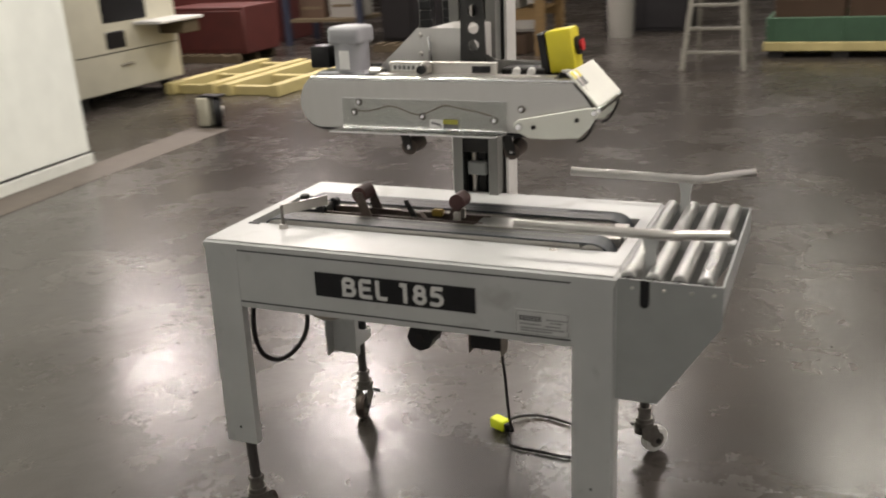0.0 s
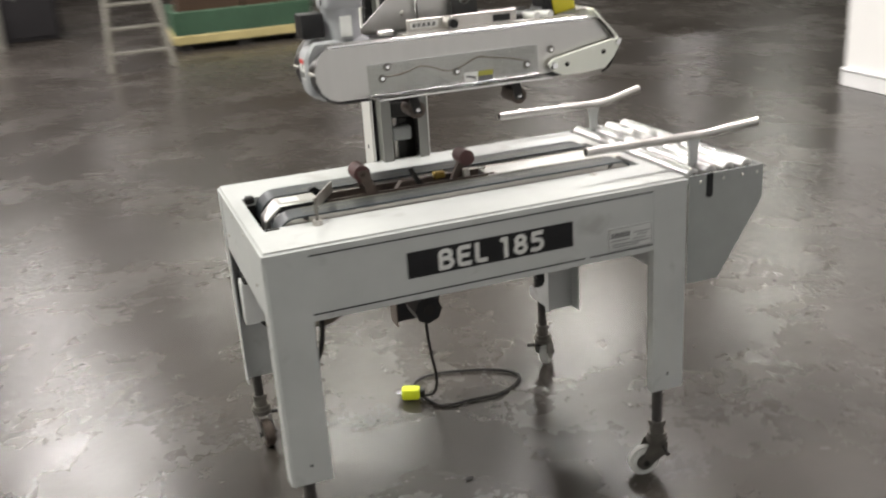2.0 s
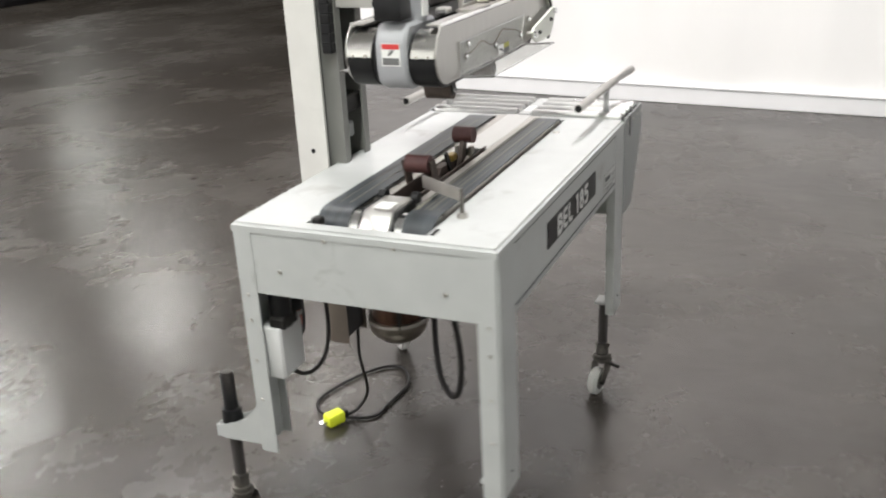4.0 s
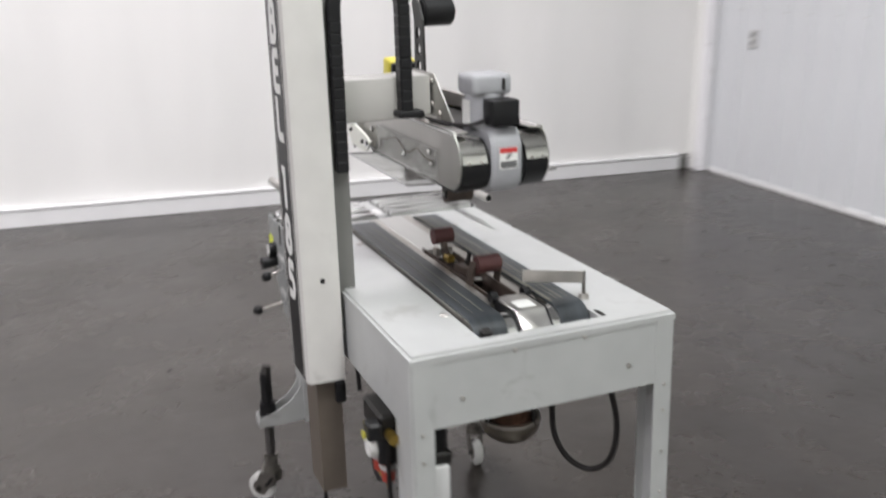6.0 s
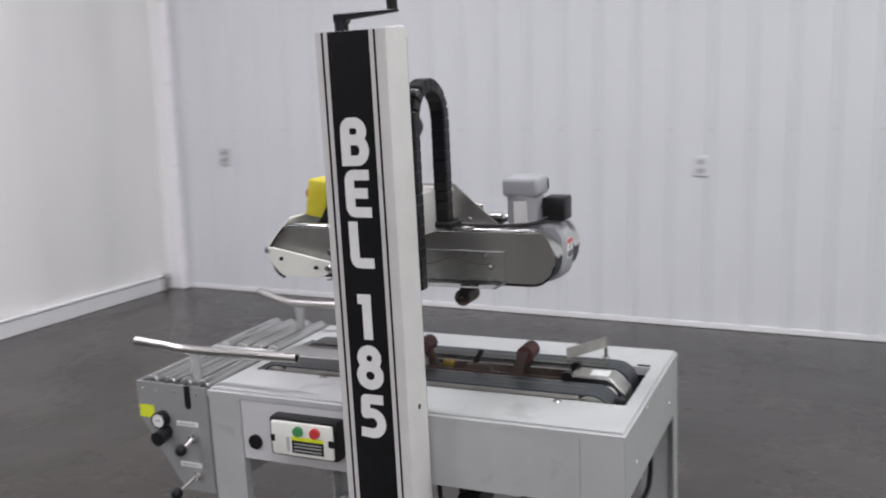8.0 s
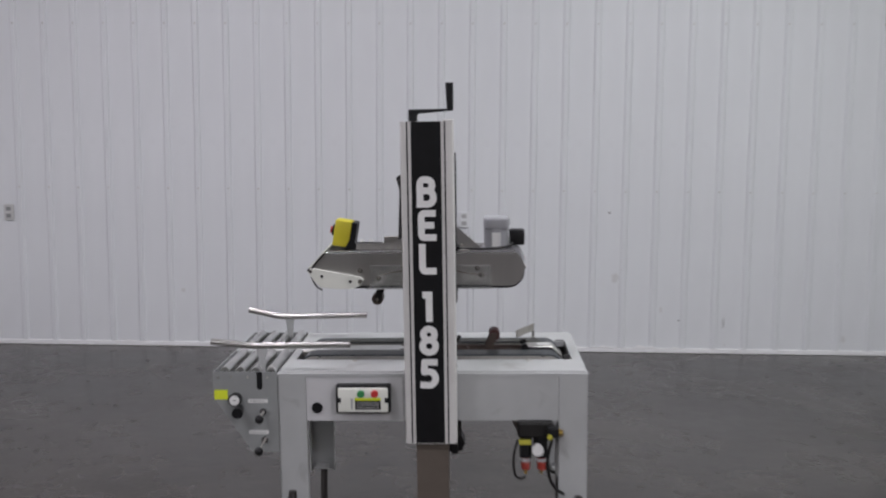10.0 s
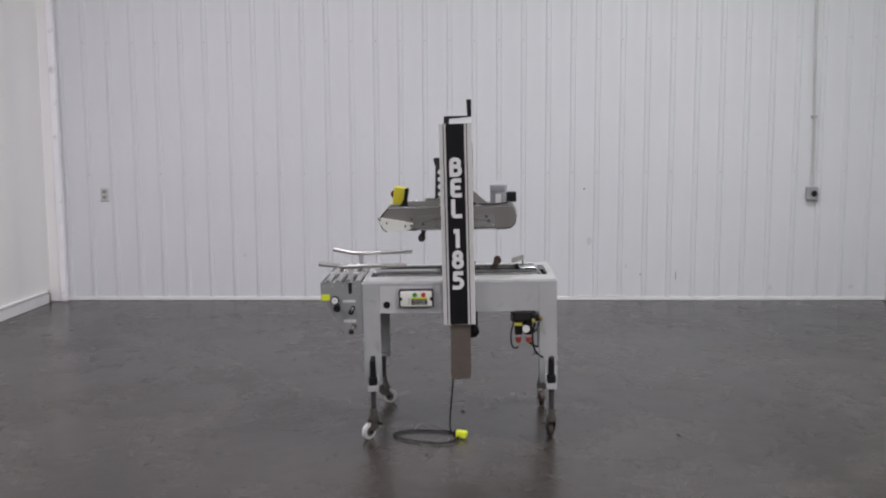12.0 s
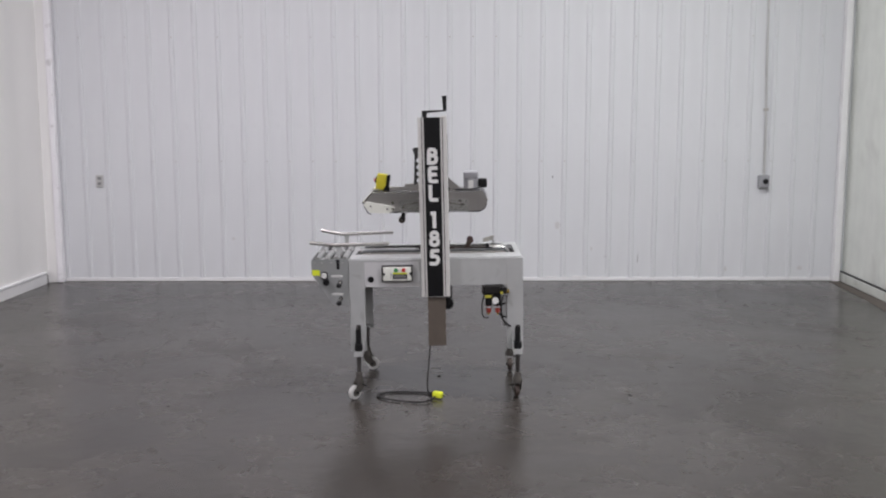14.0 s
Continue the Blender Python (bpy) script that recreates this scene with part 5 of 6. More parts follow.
# perforated tape roll arm: a flat bar with round holes cut through
def perforated_arm():
    bm = bmx()

    def side_x(z):
        t = (z - 1.098) / 0.2
        return -0.128 + 0.008 * t, -0.066 - 0.007 * t

    zs = [1.098] + [c + d for c in (1.152, 1.189, 1.226, 1.262) for d in (-0.0182, 0.0182)] + [1.288]
    for z0, z1 in zip(zs, zs[1:]):
        (l0, r0), (l1, r1) = side_x(z0), side_x(z1)
        square = [Vector((l0 + (r0 - l0) * k / 4, z0)) for k in range(4)] + [Vector((r0 + (r1 - r0) * k / 4, z0 + (z1 - z0) * k / 4)) for k in range(4)]
        square += [Vector((r1 + (l1 - r1) * k / 4, z1)) for k in range(4)] + [Vector((l1 + (l0 - l1) * k / 4, z1 + (z0 - z1) * k / 4)) for k in range(4)]
        hole = z1 - z0 > 0.03 and z0 > 1.11
        mid = Vector((-0.0985, (z0 + z1) / 2))
        inner = [mid + (p - mid).normalized() * 0.0128 for p in square]
        v = [[bm.verts.new((p.x, y, p.y)) for p in ring] for ring in (square, inner) for y in (0.244, 0.250)]
        for k in range(16):
            j = (k + 1) % 16
            if hole:
                bm.faces.new((v[0][k], v[0][j], v[2][j], v[2][k]))
                bm.faces.new((v[1][k], v[3][k], v[3][j], v[1][j]))
                bm.faces.new((v[2][k], v[2][j], v[3][j], v[3][k]))
            bm.faces.new((v[0][k], v[1][k], v[1][j], v[0][j]))
        if not hole:
            bm.faces.new(v[0])
            bm.faces.new(v[1][::-1])
            bmesh.ops.delete(bm, geom=v[2] + v[3], context="VERTS")
    prism(bm, [(-0.1205, 1.288), (-0.0725, 1.288), (-0.092, 1.322), (-0.118, 1.336), (-0.131, 1.325)], "y", 0.244, 0.250)
    return bm


ARM_STEEL = shader("dark_arm_steel", (0.035, 0.034, 0.033), 0.45, 0.3, 0.15, 30)
SHIFT = Matrix.Translation((0.012, 0, 0))
arm = part("tape_roll_arm", perforated_arm(), ARM_STEEL, sealer, "dark perforated tape roll arm", SHIFT)
bm = rod(bmx(), (-0.094, 0.2515, 1.304), (-0.094, 0.320, 1.304), 0.030, seg=28)
bmesh.ops.bevel(bm, geom=[e for e in bm.edges if abs(e.verts[0].co.y - e.verts[1].co.y) < 1e-5], offset=0.004, segments=2, affect="EDGES")
hubp = part("tape_core", bm, BLACK, sealer, "black tape roll core", SHIFT)
part("core_face", rod(bmx(), (-0.094, 0.3195, 1.304), (-0.094, 0.3225, 1.304), 0.022, seg=24), DARK, hubp, "", SHIFT)
part("core_nut", rod(bmx(), (-0.094, 0.322, 1.304), (-0.094, 0.330, 1.304), 0.009, seg=6), DULL_STEEL, hubp, "", SHIFT)
part("core_rim", rod(bmx(), (-0.094, 0.254, 1.304), (-0.094, 0.260, 1.304), 0.0305, seg=28), BLACK, hubp, "", SHIFT)
part("guide_pin", rod(bmx(), (0.02, 0.235, 1.1), (0.024, 0.24, 1.17), 0.004, seg=10), CHROME, sealer, "thin bright guide pin")
part("back_block", box(bmx(), 0.105, 0.135, 0.30, 0.325, 1.097, 1.110, 0.003), STEEL, sealer)

# wipe rollers under the head
for x in (-0.186, 0.057):
    roll = part("head_roller", rod(bmx(), (x, 0.240, 0.932), (x, 0.298, 0.932), 0.0185, seg=24), RUSTY, sealer, "dark rubber roller under the tape head")
    part("axle", rod(bmx(), (x, 0.236, 0.932), (x, 0.302, 0.932), 0.005), CHROME, roll)
    for y in (0.237, 0.299):
        part("arm", prism(bmx(), [(x - 0.01, 0.924), (x + 0.01, 0.924), (x + 0.045, 1.06), (x + 0.02, 1.06)], "y", y, y + 0.003), DARK, roll)

# emergency stop box
m = Matrix.Translation((-0.287, 0.272, 1.146)) @ Matrix.Rotation(radians(9), 4, "Y")
stop = part("stop_box", box(bmx(), -0.036, 0.018, -0.034, 0.034, -0.043, 0.043, 0.005, 2, m), YELLOW, sealer, "yellow emergency stop box with a red button")
part("box_base", box(bmx(), 0.0185, 0.036, -0.033, 0.033, -0.042, 0.042, 0.003, 1, m), BLACK, stop)
bm = rod(bmx(), (-0.044, 0, 0.004), (-0.036, 0, 0.004), 0.019)
bmesh.ops.transform(bm, matrix=m, verts=bm.verts)
part("collar", bm, BLACK, stop)
bm = rod(bmx(), (-0.051, 0, 0.004), (-0.044, 0, 0.004), 0.0125, 0.009)
bmesh.ops.transform(bm, matrix=m, verts=bm.verts)
part("mushroom_button", bm, RED, stop, "red mushroom button")
part("stop_bracket", prism(bmx(), [(-0.29, 1.0968), (-0.24, 1.0968), (-0.262, 1.13), (-0.27, 1.13)], "y", 0.235, 0.29), BLACK, stop)

# cable carrier chain: links along a hairpin
XC, YA, YB, ZT = 0.060, 0.014, 0.157, 1.328
RB = (YB - YA) / 2
pts = [(YA, z) for z in np.arange(1.005, ZT, 0.021)]
pts += [((YA + YB) / 2 - RB * math.cos(a), ZT + RB * math.sin(a)) for a in (math.pi * k / 10 for k in range(11))]
pts += [(YB, z) for z in np.arange(ZT - 0.021, 1.105, -0.021)]
chain = part("cable_chain", tube(bmx(), [(XC, y, z) for y, z in pts], 0.0095, 8), BLACK, sealer, "black plastic cable carrier chain")
for (y, z), (y2, z2) in zip(pts, pts[1:]):
    ang = math.atan2(z2 - z, y2 - y)
    m = Matrix.Translation((XC, (y + y2) / 2, (z + z2) / 2)) @ Matrix.Rotation(ang, 4, "X")
    bm = box(bmx(), -0.016, 0.016, -0.0115, 0.0115, -0.0135, 0.0125, 0.003, 1, m)
    part("link", bm, BLACK, chain)
part("chain_end", box(bmx(), 0.03, 0.085, 0.135, 0.19, 1.104, 1.118, 0.003), BLACK, chain)

# below the bed
can = part("belt_motor", rod(bmx(), (0.315, 0.265, 0.66), (0.315, 0.265, 0.525), 0.053, seg=32), COPPER, sealer, "round belt motor with tarnished windings below the bed")
part("winding_band", rod(bmx(), (0.315, 0.265, 0.600), (0.315, 0.265, 0.615), 0.056, seg=32), DARK, can)
bm = bmx()
bmesh.ops.create_uvsphere(bm, u_segments=28, v_segments=14, radius=0.062, matrix=Matrix.Translation((0.315, 0.265, 0.520)) @ Matrix.Diagonal((1, 1, 0.82, 1)))
bmesh.ops.delete(bm, geom=[v for v in bm.verts if v.co.z > 0.523], context="VERTS")
rim = [e for e in bm.edges if e.is_boundary]
bmesh.ops.holes_fill(bm, edges=rim)
part("end_bell", bm, BOWL_STEEL, can, "steel motor bowl")
part("bowl_rim", rod(bmx(), (0.315, 0.265, 0.519), (0.315, 0.265, 0.527), 0.0605, seg=32), DULL_STEEL, can)
part("motor_mount", box(bmx(), 0.245, 0.385, 0.195, 0.385, 0.585, 0.655, 0.004), DARK, can)
part("terminal_box", box(bmx(), 0.285, 0.355, 0.325, 0.378, 0.548, 0.592, 0.004), CAST, can)
for k in range(5):
    a = 0.5 + 1.1 * k
    part("tie_rod", rod(bmx(), (0.315 + 0.057 * math.cos(a), 0.265 + 0.057 * math.sin(a), 0.51), (0.315 + 0.057 * math.cos(a), 0.265 + 0.057 * math.sin(a), 0.60), 0.004, seg=8), DARK, can)
part("motor_hose", tube(bmx(), smooth_path([(0.33, 0.352, 0.55), (0.335, 0.355, 0.475), (0.36, 0.374, 0.425), (0.392, 0.408, 0.408), (0.418, 0.438, 0.44), (0.425, 0.446, 0.52), (0.415, 0.425, 0.63)], 8), 0.0060, 12), HOSE, can, "looped black hose")
mech = part("lower_drive", box(bmx(), -0.03, 0.02, 0.22, 0.29, 0.52, 0.68, 0.004), DARK, sealer, "dark drive mechanism below the bed")
bm = rod(bmx(), (0.062, 0.215, 0.455), (0.062, 0.285, 0.455), 0.034, seg=8)
part("drive_foot", bm, BLACK, mech, "eight-sided black rubber end")
part("foot_hole", rod(bmx(), (0.062, 0.285, 0.455), (0.062, 0.2865, 0.455), 0.012, seg=14), DARK, mech)
part("drive_bar", box(bmx(), 0.03, 0.075, 0.23, 0.28, 0.47, 0.64, 0.003), DARK, mech)
jbox = part("leg_box", box(bmx(), 0.378, 0.458, 0.022, 0.073, 0.418, 0.530, 0.004, 2), PANEL_GREY, sealer, "grey junction box inside a leg")
part("box_lid", box(bmx(), 0.382, 0.454, 0.073, 0.0755, 0.423, 0.525), PANEL_GREY, jbox)
part("box_hose", tube(bmx(), smooth_path([(0.42, 0.07, 0.422), (0.40, 0.082, 0.405), (0.37, 0.095, 0.405), (0.335, 0.10, 0.43), (0.318, 0.10, 0.49), (0.312, 0.09, 0.60)], 6), 0.0045, 10), HOSE, jbox)
part("regulator_cap", rod(bmx(), (0.425, 0.06, 0.526), (0.425, 0.06, 0.60), 0.022, seg=18), BLACK, sealer)
part("valve_body", box(bmx(), 0.40, 0.452, 0.045, 0.083, 0.526, 0.552, 0.004), DARK, sealer)

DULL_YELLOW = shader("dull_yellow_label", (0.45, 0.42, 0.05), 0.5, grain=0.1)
BOWL_RED = shader("worn_red_bowl", (0.36, 0.05, 0.035), 0.35, grain=0.15, wear=0.2, scale=60)
# air preparation unit, hung a little outside the legs
OUT = Matrix.Translation((0, -0.038, 0.016))
air = part("air_unit", box(bmx(), 0.258, 0.366, 0.012, 0.070, 0.540, 0.588, 0.006), DARK, sealer, "black air filter and regulator with red bowls", tilt=OUT)
for x in (0.283, 0.331):
    part("body", rod(bmx(), (x, 0.035, 0.475), (x, 0.035, 0.54), 0.0185, seg=18), BLACK, air, tilt=OUT)
    part("bowl", rod(bmx(), (x, 0.035, 0.475), (x, 0.035, 0.436), 0.0155, 0.0130, 18), BOWL_RED, air, "red bowl", tilt=OUT)
    part("bowl_window", rod(bmx(), (x, 0.035, 0.462), (x, 0.035, 0.472), 0.0165, seg=18), PALE_LINE, air, tilt=OUT)
    part("drain", rod(bmx(), (x, 0.035, 0.436), (x, 0.035, 0.422), 0.005, seg=10), BRASS, air, tilt=OUT)
part("label", box(bmx(), 0.262, 0.298, 0.0105, 0.0125, 0.520, 0.535), DULL_YELLOW, air, tilt=OUT)
part("gauge", rod(bmx(), (0.318, 0.016, 0.505), (0.318, 0.0, 0.505), 0.0175, seg=22), WHITE_DECAL, air, "white gauge dial", tilt=OUT)
part("fitting", rod(bmx(), (0.36, 0.03, 0.55), (0.395, 0.03, 0.55), 0.011, seg=12), BRASS, air, tilt=OUT)
part("valve", box(bmx(), 0.345, 0.380, -0.014, 0.013, 0.546, 0.580, 0.004), BLACK, air, tilt=OUT)
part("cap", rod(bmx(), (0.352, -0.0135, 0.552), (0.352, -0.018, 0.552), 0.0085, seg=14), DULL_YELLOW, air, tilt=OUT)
part("air_line", tube(bmx(), smooth_path([(0.26, 0.03, 0.53), (0.247, 0.03, 0.48), (0.25, 0.032, 0.42), (0.268, 0.034, 0.405), (0.283, 0.035, 0.41)], 6), 0.004, 8), HOSE, air, tilt=OUT)
part("air_line", tube(bmx(), smooth_path([(0.362, 0.03, 0.53), (0.35, 0.03, 0.47), (0.355, 0.03, 0.41), (0.375, 0.028, 0.375), (0.40, 0.02, 0.36)], 6), 0.005, 8), HOSE, air, tilt=OUT)
part("air_line", rod(bmx(), (0.083, 0.012, 0.70), (0.083, 0.02, 0.53), 0.005, seg=10), HOSE, sealer)
part("cable_clamp", box(bmx(), 0.060, 0.078, -0.03, -0.008, 0.505, 0.556, 0.004, 1), BLACK, sealer)

# power cord and plug
CORD = [(-0.035, -0.03, 0.60), (-0.036, -0.035, 0.32), (-0.042, -0.04, 0.20), (-0.052, -0.03, 0.09), (-0.05, -0.06, 0.03), (-0.028, -0.09, 0.008),
        (-0.06, -0.02, 0.006), (-0.13, -0.01, 0.006), (-0.24, -0.005, 0.006), (-0.315, -0.05, 0.006), (-0.318, -0.095, 0.006), (-0.27, -0.14, 0.007), (-0.17, -0.185, 0.007),
        (-0.08, -0.20, 0.008), (-0.025, -0.165, 0.012), (-0.012, -0.12, 0.014)]
cord = part("power_cord", tube(bmx(), smooth_path(CORD, 8), 0.0043, 10), HOSE, sealer, "black power cord looped on the floor", ON_FLOOR)
m = Matrix.Translation((0.004, -0.105, 0.021)) @ Matrix.Rotation(radians(-25), 4, "Z")
part("plug", box(bmx(), -0.026, 0.026, -0.017, 0.017, -0.0165, 0.0165, 0.006, 2, m), NEON, cord, "bright yellow plug", ON_FLOOR)
part("plug_collar", box(bmx(), -0.04, -0.026, -0.012, 0.012, -0.012, 0.012, 0.003, 1, m), BLACK, cord, "", ON_FLOOR)
for dy in (-0.006, 0.006):
    part("prong", box(bmx(), 0.026, 0.043, dy - 0.001, dy + 0.001, -0.003, 0.003, 0, 1, m), CHROME, cord, "", ON_FLOOR)
sealer.matrix_basis = OFF_LEVEL @ sealer.matrix_basis


# ---- the rest of the warehouse, seen past the bay ----
TOOL_CREAM = shader("cream_machine_paint", (0.52, 0.50, 0.40), 0.5, grain=0.04, wear=0.1, scale=6)
SKID = shader("pale_yellow_paint", (0.50, 0.42, 0.19), 0.6, grain=0.06, wear=0.15, scale=8)
PINE = shader("pine_timber", (0.21, 0.13, 0.052), 0.65, grain=0.15, wear=0.1, scale=20, stretch=(0.3, 2, 2))
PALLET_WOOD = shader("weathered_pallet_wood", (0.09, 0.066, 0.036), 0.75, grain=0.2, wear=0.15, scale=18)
# bin, carton, ladder and pail colours are lowered to imitate dimmer light there
BIN_GREEN = shader("dimmed_green_bin_paint", (0.040, 0.10, 0.055), 0.55, grain=0.08, wear=0.2, scale=8)
CARD = shader("dimmed_brown_cardboard", (0.06, 0.033, 0.018), 0.8, grain=0.1, scale=10)
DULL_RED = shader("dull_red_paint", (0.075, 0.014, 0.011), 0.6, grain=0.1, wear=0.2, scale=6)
RACK_BLUE = shader("rack_blue_paint", (0.022, 0.027, 0.045), 0.5, grain=0.1, wear=0.1)
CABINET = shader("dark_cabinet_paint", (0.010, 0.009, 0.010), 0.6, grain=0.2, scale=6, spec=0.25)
GALV = shader("dimmed_pale_ladder_metal", (0.22, 0.21, 0.18), 0.45, 0.3, 0.08)
PAIL = shader("dimmed_white_pail_plastic", (0.21, 0.20, 0.18), 0.5, grain=0.05)
EDGING = shader("bare_concrete_edge", (0.105, 0.088, 0.072), 0.7, grain=0.1, wear=0.1, scale=10)

edge_line = [(3.70, 3.63), (3.645, 2.40), (3.86, -2.75), (3.90, -3.90), (3.53, -3.90), (3.52, -2.40), (3.44, 1.90), (3.55, 2.77), (3.61, 3.63)]
tagged(link_mesh("floor_edge_strip", prism(bmx(), edge_line, "z", 0.0005, 0.003), EDGING, False), "bare tan concrete strip along the wall", "floor", kind="structure")

# the far floor has a plan of its own, drawn larger and turned a little
FAR = Matrix(((0.867, 0.031, 0, 0.465), (-0.06, 0.78, 0, -0.67), (0, 0, 0.87, 0), (0, 0, 0, 1)))


def far_place(dx=0.0, dy=0.0):
    """Sets the plan for the far things that follow, moved by dx, dy."""
    LAYOUT[0] = FAR @ Matrix.Translation((dx, dy, 0))


far_place(0.55, 0.0)


def machine_tool():
    x, y0, y1 = 5.3, -6.1, -4.25
    ob = thing("machine_tool", (6, -5.2, 0), "cream painted machine tool with dark openings", "machine")
    body = part("body", box(bmx(), x, 6.9, y0, y1, 0.14, 1.9, 0.03, 2), TOOL_CREAM, ob)
    part("window", box(bmx(), x - 0.012, x + 0.02, -5.13, -4.81, 0.59, 0.77, 0.01), BLACK, body, "dark machine opening")
    part("window", box(bmx(), x - 0.012, x + 0.02, -5.55, -4.8, 0.86, 1.35, 0.01), BLACK, body)
    part("panel_seam", box(bmx(), x - 0.004, x + 0.01, y0 + 0.05, y1 - 0.05, 0.545, 0.555), DARK, body)
    part("handle", box(bmx(), x - 0.03, x + 0.005, -5.2, -5.0, 0.40, 0.42, 0.005), DULL_STEEL, body)
    table = part("side_table", box(bmx(), x - 0.4, x + 0.02, -6.1, -5.3, 0.80, 0.835, 0.008), NYLON, ob, "pale side table")
    part("drawer", box(bmx(), x - 0.36, x, -6.05, -5.75, 0.66, 0.79, 0.008), PALLET_WOOD, table)
    for fx in (5.45, 6.75):
        for fy in (-5.9, -4.45):
            part("foot", rod(bmx(), (fx, fy, 0), (fx, fy, 0.15), 0.06), DARK, ob)


machine_tool()

far_place(0.10, 0.0)
ob = thing("wheeled_foot", (3.85, -3.98, 0), "cream steel foot with a black rubber wheel", "wheel base")
part("block", box(bmx(), 3.845, 3.97, -4.06, -3.90, 0.005, 0.265, 0.015, 2), TOOL_CREAM, ob)
part("wheel", rod(bmx(), (3.812, -3.965, 0.135), (3.748, -4.005, 0.135), 0.135, seg=28), BLACK, ob, "black rubber wheel")
part("hub", rod(bmx(), (3.750, -4.004, 0.135), (3.735, -4.013, 0.135), 0.05), DULL_STEEL, ob)
part("top_plate", box(bmx(), 3.72, 3.95, -4.06, -3.92, 0.268, 0.285, 0.005), DARK, ob)
far_place()

# pale yellow skid frame
ob = thing("skid_frame", (4.9, -6.6, 0), "pale yellow painted skid frame lying on the floor", "skid")
for x0, x1 in ((4.18, 4.30), (4.82, 4.94), (5.05, 5.17), (5.62, 5.74)):
    part("runner", box(bmx(), x0, x1, -7.7, -5.55, 0.0, 0.13, 0.008), SKID, ob)
for y in (-5.68, -6.5, -7.5):
    part("cross_beam", box(bmx(), 4.301, 5.619, y - 0.05, y + 0.05, 0.0, 0.10, 0.006), SKID, ob)


def pallet(x, y, w, d, label, turn=0.0):
    ob = thing("wooden_pallet", (x, y, 0), label, "pallet", "pallets in the warehouse")
    for k in range(6):
        px = x - w / 2 + w * (k + 0.5) / 6
        part("deck_board", box(bmx(), px - 0.05, px + 0.05, y - d / 2, y + d / 2, 0.101, 0.121, 0.003), PALLET_WOOD, ob)
    for k in (-1, 0, 1):
        py = y + k * (d / 2 - 0.05)
        part("stringer", box(bmx(), x - w / 2, x + w / 2, py - 0.045, py + 0.045, 0.0, 0.1, 0.004), PALLET_WOOD, ob)
    return ob


pallet(4.3, -9.75, 1.15, 0.95, "weathered pallet under a dark cabinet")
pallet(-2.7, -9.2, 1.5, 1.2, "weathered pallet with pails and cartons")
pallet(7.0, -8.6, 1.2, 1.0, "weathered pallet beside a red machine")


def cabinet(x0, x1, y0, y1, z0, z1, mat, label, name="dark_cabinet", doors=2):
    ob = thing(name, ((x0 + x1) / 2, (y0 + y1) / 2, z0), label, "cabinet")
    part("body", box(bmx(), x0, x1, y0, y1, z0, z1, 0.012), mat, ob)
    for k in range(doors):
        a, b = x0 + (x1 - x0) * k / doors, x0 + (x1 - x0) * (k + 1) / doors
        part("door", box(bmx(), a + 0.02, b - 0.02, y1 - 0.001, y1 + 0.015, z0 + 0.05, z1 - 0.05, 0.006), mat, ob)
        part("handle", box(bmx(), b - 0.10, b - 0.07, y1 + 0.015, y1 + 0.035, (z0 + z1) / 2 - 0.06, (z0 + z1) / 2 + 0.06, 0.004), DULL_STEEL, ob)
    return ob


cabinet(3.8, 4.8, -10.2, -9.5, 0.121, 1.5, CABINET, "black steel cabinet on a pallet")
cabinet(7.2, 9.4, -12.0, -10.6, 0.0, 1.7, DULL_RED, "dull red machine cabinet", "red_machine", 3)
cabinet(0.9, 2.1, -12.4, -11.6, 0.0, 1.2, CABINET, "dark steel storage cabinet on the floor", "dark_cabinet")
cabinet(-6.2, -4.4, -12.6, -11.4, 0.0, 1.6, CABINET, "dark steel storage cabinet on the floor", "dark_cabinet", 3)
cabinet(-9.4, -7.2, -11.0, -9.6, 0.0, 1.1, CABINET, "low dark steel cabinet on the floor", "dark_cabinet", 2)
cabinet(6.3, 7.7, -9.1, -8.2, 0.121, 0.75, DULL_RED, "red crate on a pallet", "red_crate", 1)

# blue rack
ob = thing("storage_rack", (5.9, -10.6, 0), "blue steel storage rack with loaded shelves", "rack")
for x in (5.45, 6.75):
    for y in (-11.0, -10.1):
        part("upright", box(bmx(), x - 0.05, x + 0.05, y - 0.04, y + 0.04, 0, 2.4, 0.004), RACK_BLUE, ob)
for z in (0.35, 1.2):
    part("shelf", box(bmx(), 5.51, 6.69, -11.0, -10.1, z, z + 0.05), PALLET_WOOD, ob)
for x0, x1, z0, z1, mat in ((5.6, 6.05, 0.40, 0.75, PAIL), (6.15, 6.6, 0.40, 0.7, CARD), (5.6, 6.5, 1.25, 1.6, CARD)):
    c = thing("carton", ((x0 + x1) / 2, -10.55, z0), "carton on the rack shelf", "carton", "cartons in the warehouse")
    part("body", box(bmx(), x0, x1, -10.85, -10.25, z0, z1, 0.006), mat, c)
    part("tape", box(bmx(), x0 + 0.05, x1 - 0.05, -10.251, -10.248, (z0 + z1) / 2 - 0.02, (z0 + z1) / 2 + 0.02), PALLET_WOOD, c)

# pine workbench
far_place(-0.13, 0.0)
ob = thing("workbench", (2.95, -9.4, 0), "pine timber workbench with a lower rail", "workbench")
for x in (2.40, 3.50):
    for y in (-9.8, -8.95):
        part("leg", box(bmx(), x - 0.06, x + 0.06, y - 0.045, y + 0.045, 0, 0.84, 0.004), PINE, ob)
for y in (-9.8, -8.95):
    part("rail", box(bmx(), 2.461, 3.439, y - 0.03, y + 0.03, 0.44, 0.55, 0.004), PINE, ob)
part("shelf", box(bmx(), 2.42, 3.48, -9.78, -8.97, 0.551, 0.575), PINE, ob)
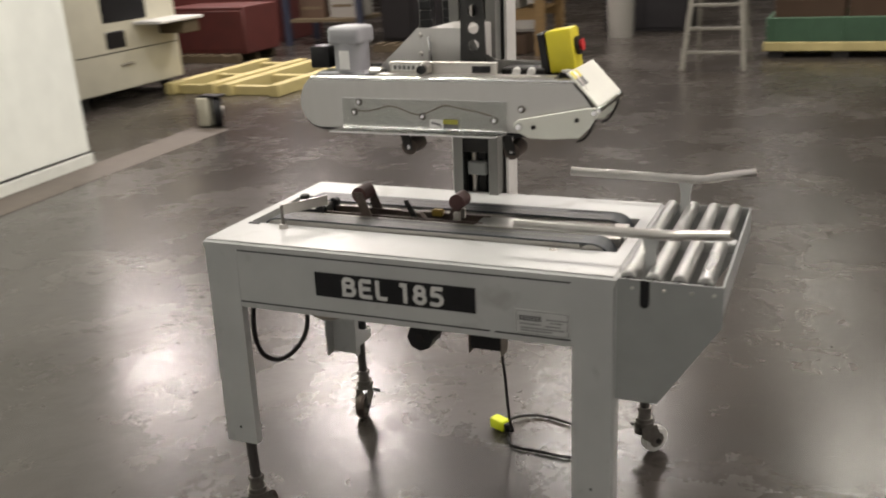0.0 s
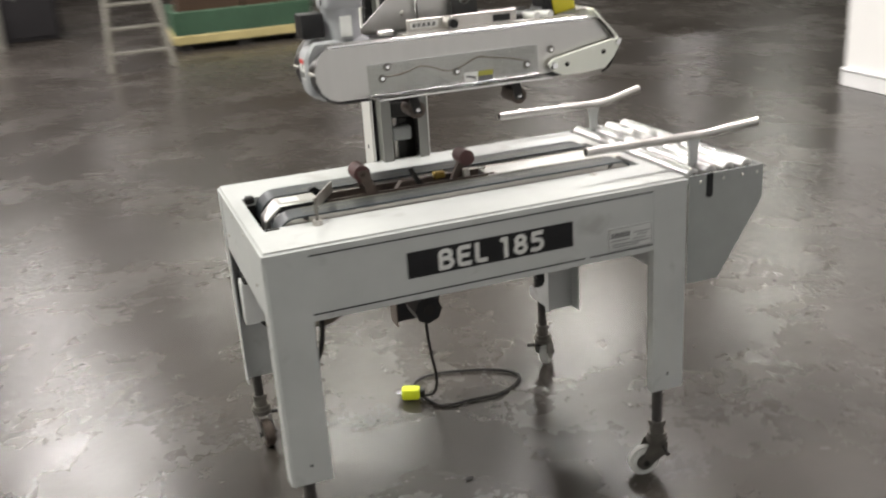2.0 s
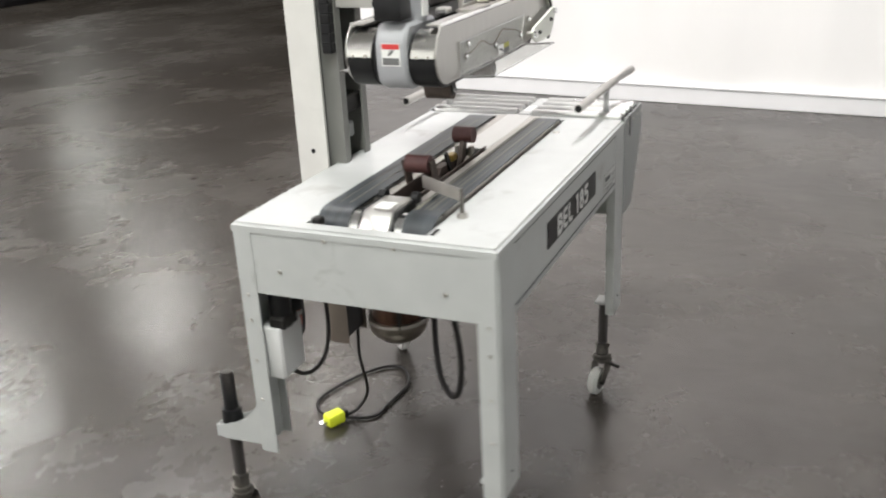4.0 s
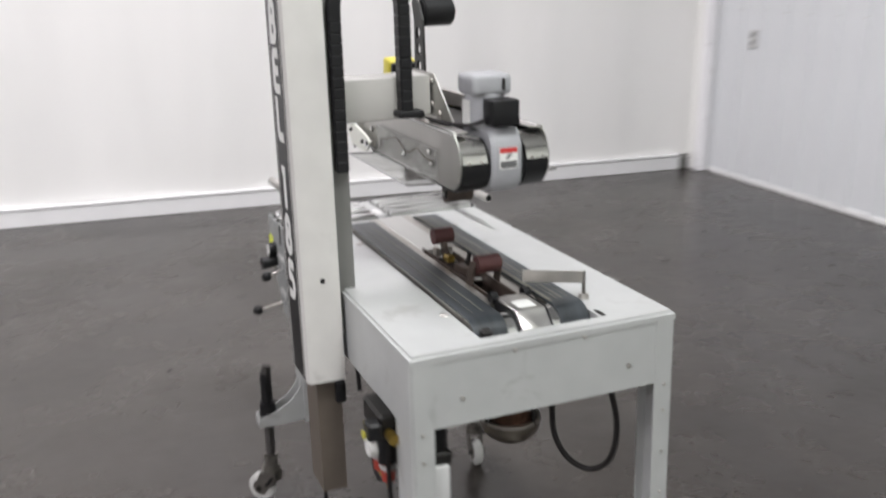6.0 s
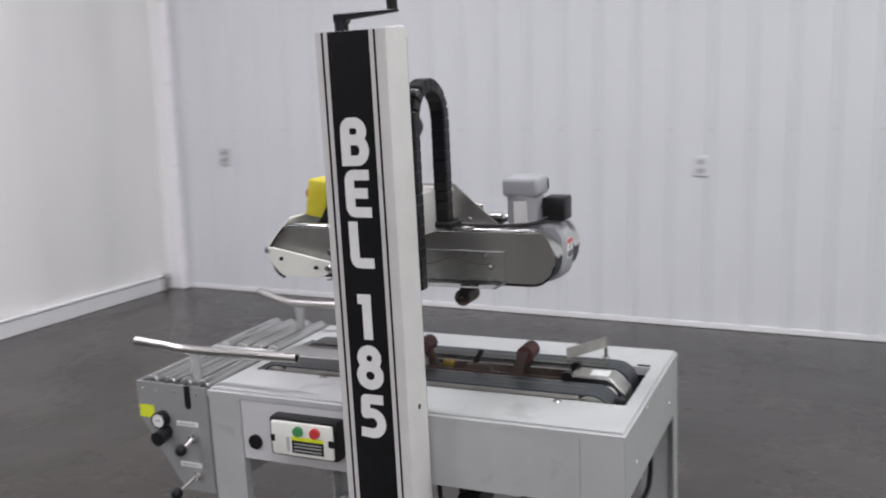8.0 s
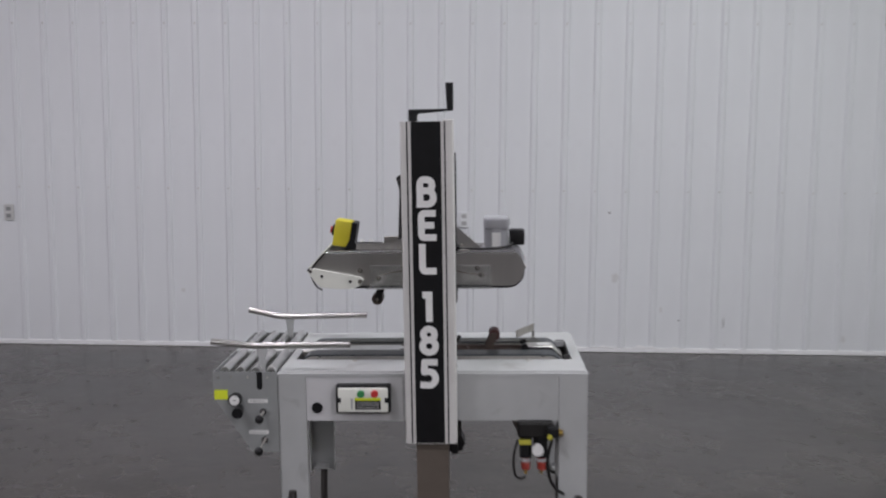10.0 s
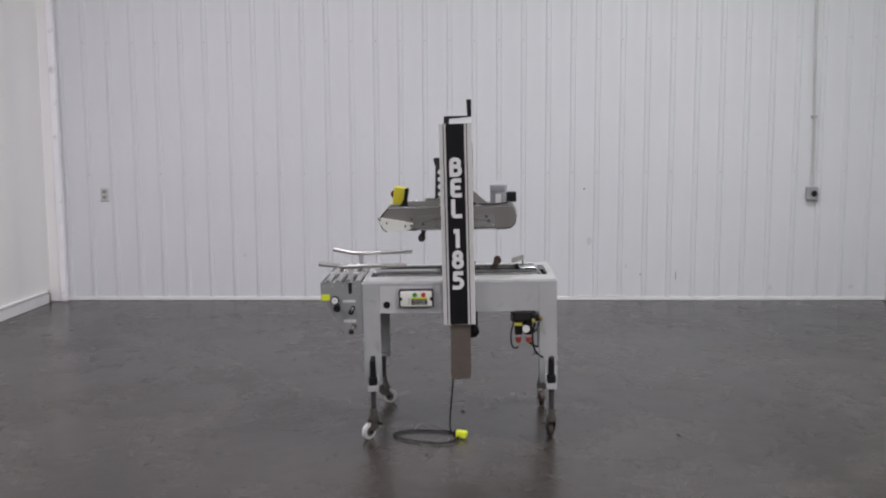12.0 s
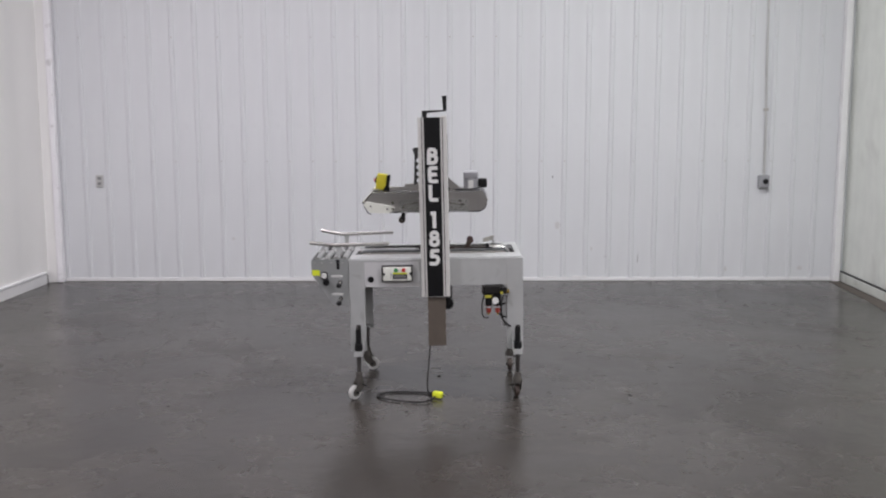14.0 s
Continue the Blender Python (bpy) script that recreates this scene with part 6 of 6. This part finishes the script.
part("worktop", box(bmx(), 2.30, 3.62, -9.9, -8.86, 0.841, 0.885, 0.006), PINE, ob)
ob = thing("carton", (3.0, -9.2, 0.575), "pale carton on the workbench shelf", "carton", "cartons in the warehouse")
part("body", box(bmx(), 2.7, 3.2, -9.4, -9.05, 0.576, 0.78, 0.006), PAIL, ob)
ob = thing("carton", (2.9, -9.2, 0), "brown carton on the floor below the workbench", "carton", "cartons in the warehouse")
part("body", box(bmx(), 2.65, 3.15, -9.5, -9.1, 0, 0.24, 0.006), CARD, ob)

# step ladder
far_place(-0.24, 0.0)
ob = thing("step_ladder", (0.23, -8.0, 0), "pale metal step ladder standing on the floor", "ladder")
for s, xb, xt in ((1, 0.545, 0.42), (-1, -0.09, 0.04)):
    part("front_rail", tube(bmx(), [(xb, -7.72, 0.0), (xt, -8.06, 1.45)], 0.03, 10), GALV, ob)
    part("rear_leg", tube(bmx(), [(xb - s * 0.03, -8.6, 0.0), (xt, -8.12, 1.42)], 0.022, 10), GALV, ob)
for k, z in enumerate((0.19, 0.43, 0.665, 0.90, 1.14)):
    y = -7.72 - 0.34 * z / 1.45
    a, b = 0.545 - 0.125 * z / 1.45, -0.09 + 0.13 * z / 1.45
    part("step", box(bmx(), b, a, y - 0.09, y + 0.02, z - 0.022, z + 0.008, 0.005), GALV, ob)
part("top_cap", box(bmx(), 0.02, 0.44, -8.2, -8.0, 1.44, 1.49, 0.01), GALV, ob)
for z in (0.35, 0.9):
    part("rear_brace", rod(bmx(), (0.51, -8.6 + 0.48 * z / 1.42, z), (-0.05, -8.6 + 0.48 * z / 1.42, z), 0.012, seg=8), GALV, ob)

# green bin
far_place(-0.2, 0.3)
ob = thing("steel_bin", (-1.0, -9.7, 0), "green steel bin on a pale yellow base, filled with brown cartons", "bin")
for x in (-0.33, -1.0, -1.67):
    part("foot", box(bmx(), x - 0.08, x + 0.08, -9.9, -9.12, 0, 0.07), DARK, ob)
part("base", box(bmx(), -1.82, -0.2, -10.3, -9.08, 0.07, 0.17, 0.01), SKID, ob, "pale yellow base")
shell = part("shell", box(bmx(), -1.8, -0.22, -9.15, -9.1, 0.17, 0.43, 0.006), BIN_GREEN, ob)
part("shell_side", box(bmx(), -1.8, -1.75, -10.28, -9.151, 0.17, 0.43, 0.006), BIN_GREEN, ob)
part("shell_side", box(bmx(), -0.27, -0.22, -10.28, -9.151, 0.17, 0.43, 0.006), BIN_GREEN, ob)
part("shell_rear", box(bmx(), -1.749, -0.271, -10.28, -10.23, 0.17, 0.43, 0.006), BIN_GREEN, ob)
for k in range(5):
    x = -1.68 + k * 0.34
    part("rib", box(bmx(), x - 0.02, x + 0.02, -9.1, -9.075, 0.18, 0.42), BIN_GREEN, shell)
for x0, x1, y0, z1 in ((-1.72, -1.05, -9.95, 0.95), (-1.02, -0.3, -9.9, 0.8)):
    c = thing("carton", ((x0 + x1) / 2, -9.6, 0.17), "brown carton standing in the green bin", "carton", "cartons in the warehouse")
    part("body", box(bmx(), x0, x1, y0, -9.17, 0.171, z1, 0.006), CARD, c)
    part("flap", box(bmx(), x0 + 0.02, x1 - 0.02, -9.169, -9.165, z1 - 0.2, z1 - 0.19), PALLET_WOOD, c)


far_place()


def pail(x, y, z, r, h, label, mat):
    ob = thing("pail", (x, y, z), label, "pail", "pails in the warehouse")
    body = part("body", rod(bmx(), (x, y, z), (x, y, z + h), r * 0.9, r, 28), mat, ob)
    part("rim", rod(bmx(), (x, y, z + h - 0.03), (x, y, z + h), r * 1.05, seg=28), mat, ob)
    part("lid", rod(bmx(), (x, y, z + h), (x, y, z + h + 0.015), r * 1.02, r * 0.98, 28), mat, ob)
    return ob


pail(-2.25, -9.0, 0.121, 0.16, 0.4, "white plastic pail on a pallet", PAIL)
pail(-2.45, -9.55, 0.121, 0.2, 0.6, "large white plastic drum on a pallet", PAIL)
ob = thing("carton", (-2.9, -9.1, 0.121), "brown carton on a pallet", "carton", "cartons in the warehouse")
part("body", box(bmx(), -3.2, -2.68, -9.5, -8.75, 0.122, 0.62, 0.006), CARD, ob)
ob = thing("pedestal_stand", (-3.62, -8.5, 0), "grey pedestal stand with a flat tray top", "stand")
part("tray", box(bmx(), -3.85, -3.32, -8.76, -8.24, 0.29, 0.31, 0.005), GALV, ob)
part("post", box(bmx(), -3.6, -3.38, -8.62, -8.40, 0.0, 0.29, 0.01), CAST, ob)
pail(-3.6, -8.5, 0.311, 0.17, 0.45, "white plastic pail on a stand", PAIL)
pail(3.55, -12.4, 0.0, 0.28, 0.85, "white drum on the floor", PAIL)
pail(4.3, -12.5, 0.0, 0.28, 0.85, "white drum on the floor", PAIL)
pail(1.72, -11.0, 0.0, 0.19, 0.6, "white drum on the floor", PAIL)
ob = thing("steel_channel", (-2.6, -8.4, 0), "long dark steel channel on the floor", "steel bar")
part("web", box(bmx(), -3.3, -1.9, -8.45, -8.35, 0.0, 0.035, 0.004), DARK, ob)
part("lip", box(bmx(), -3.3, -1.9, -8.35, -8.338, 0.0, 0.06), DARK, ob)

LAYOUT[0] = Matrix.Identity(4)

# small dark bits dropped on the floor
for x, y, r in ((0.01, 0.34, 0.011), (1.05, -0.05, 0.010), (-1.40, -0.25, 0.009), (-0.15, -0.34, 0.007)):
    bm = bmx()
    bmesh.ops.create_icosphere(bm, subdivisions=1, radius=r, matrix=Matrix.Translation((x, y, r * 0.3)) @ Matrix.Diagonal((1.2, 0.8, 0.35, 1)))
    solid("floor_debris", bm, DARK, "small dark bit of debris on the concrete floor", "debris", "debris on the floor")
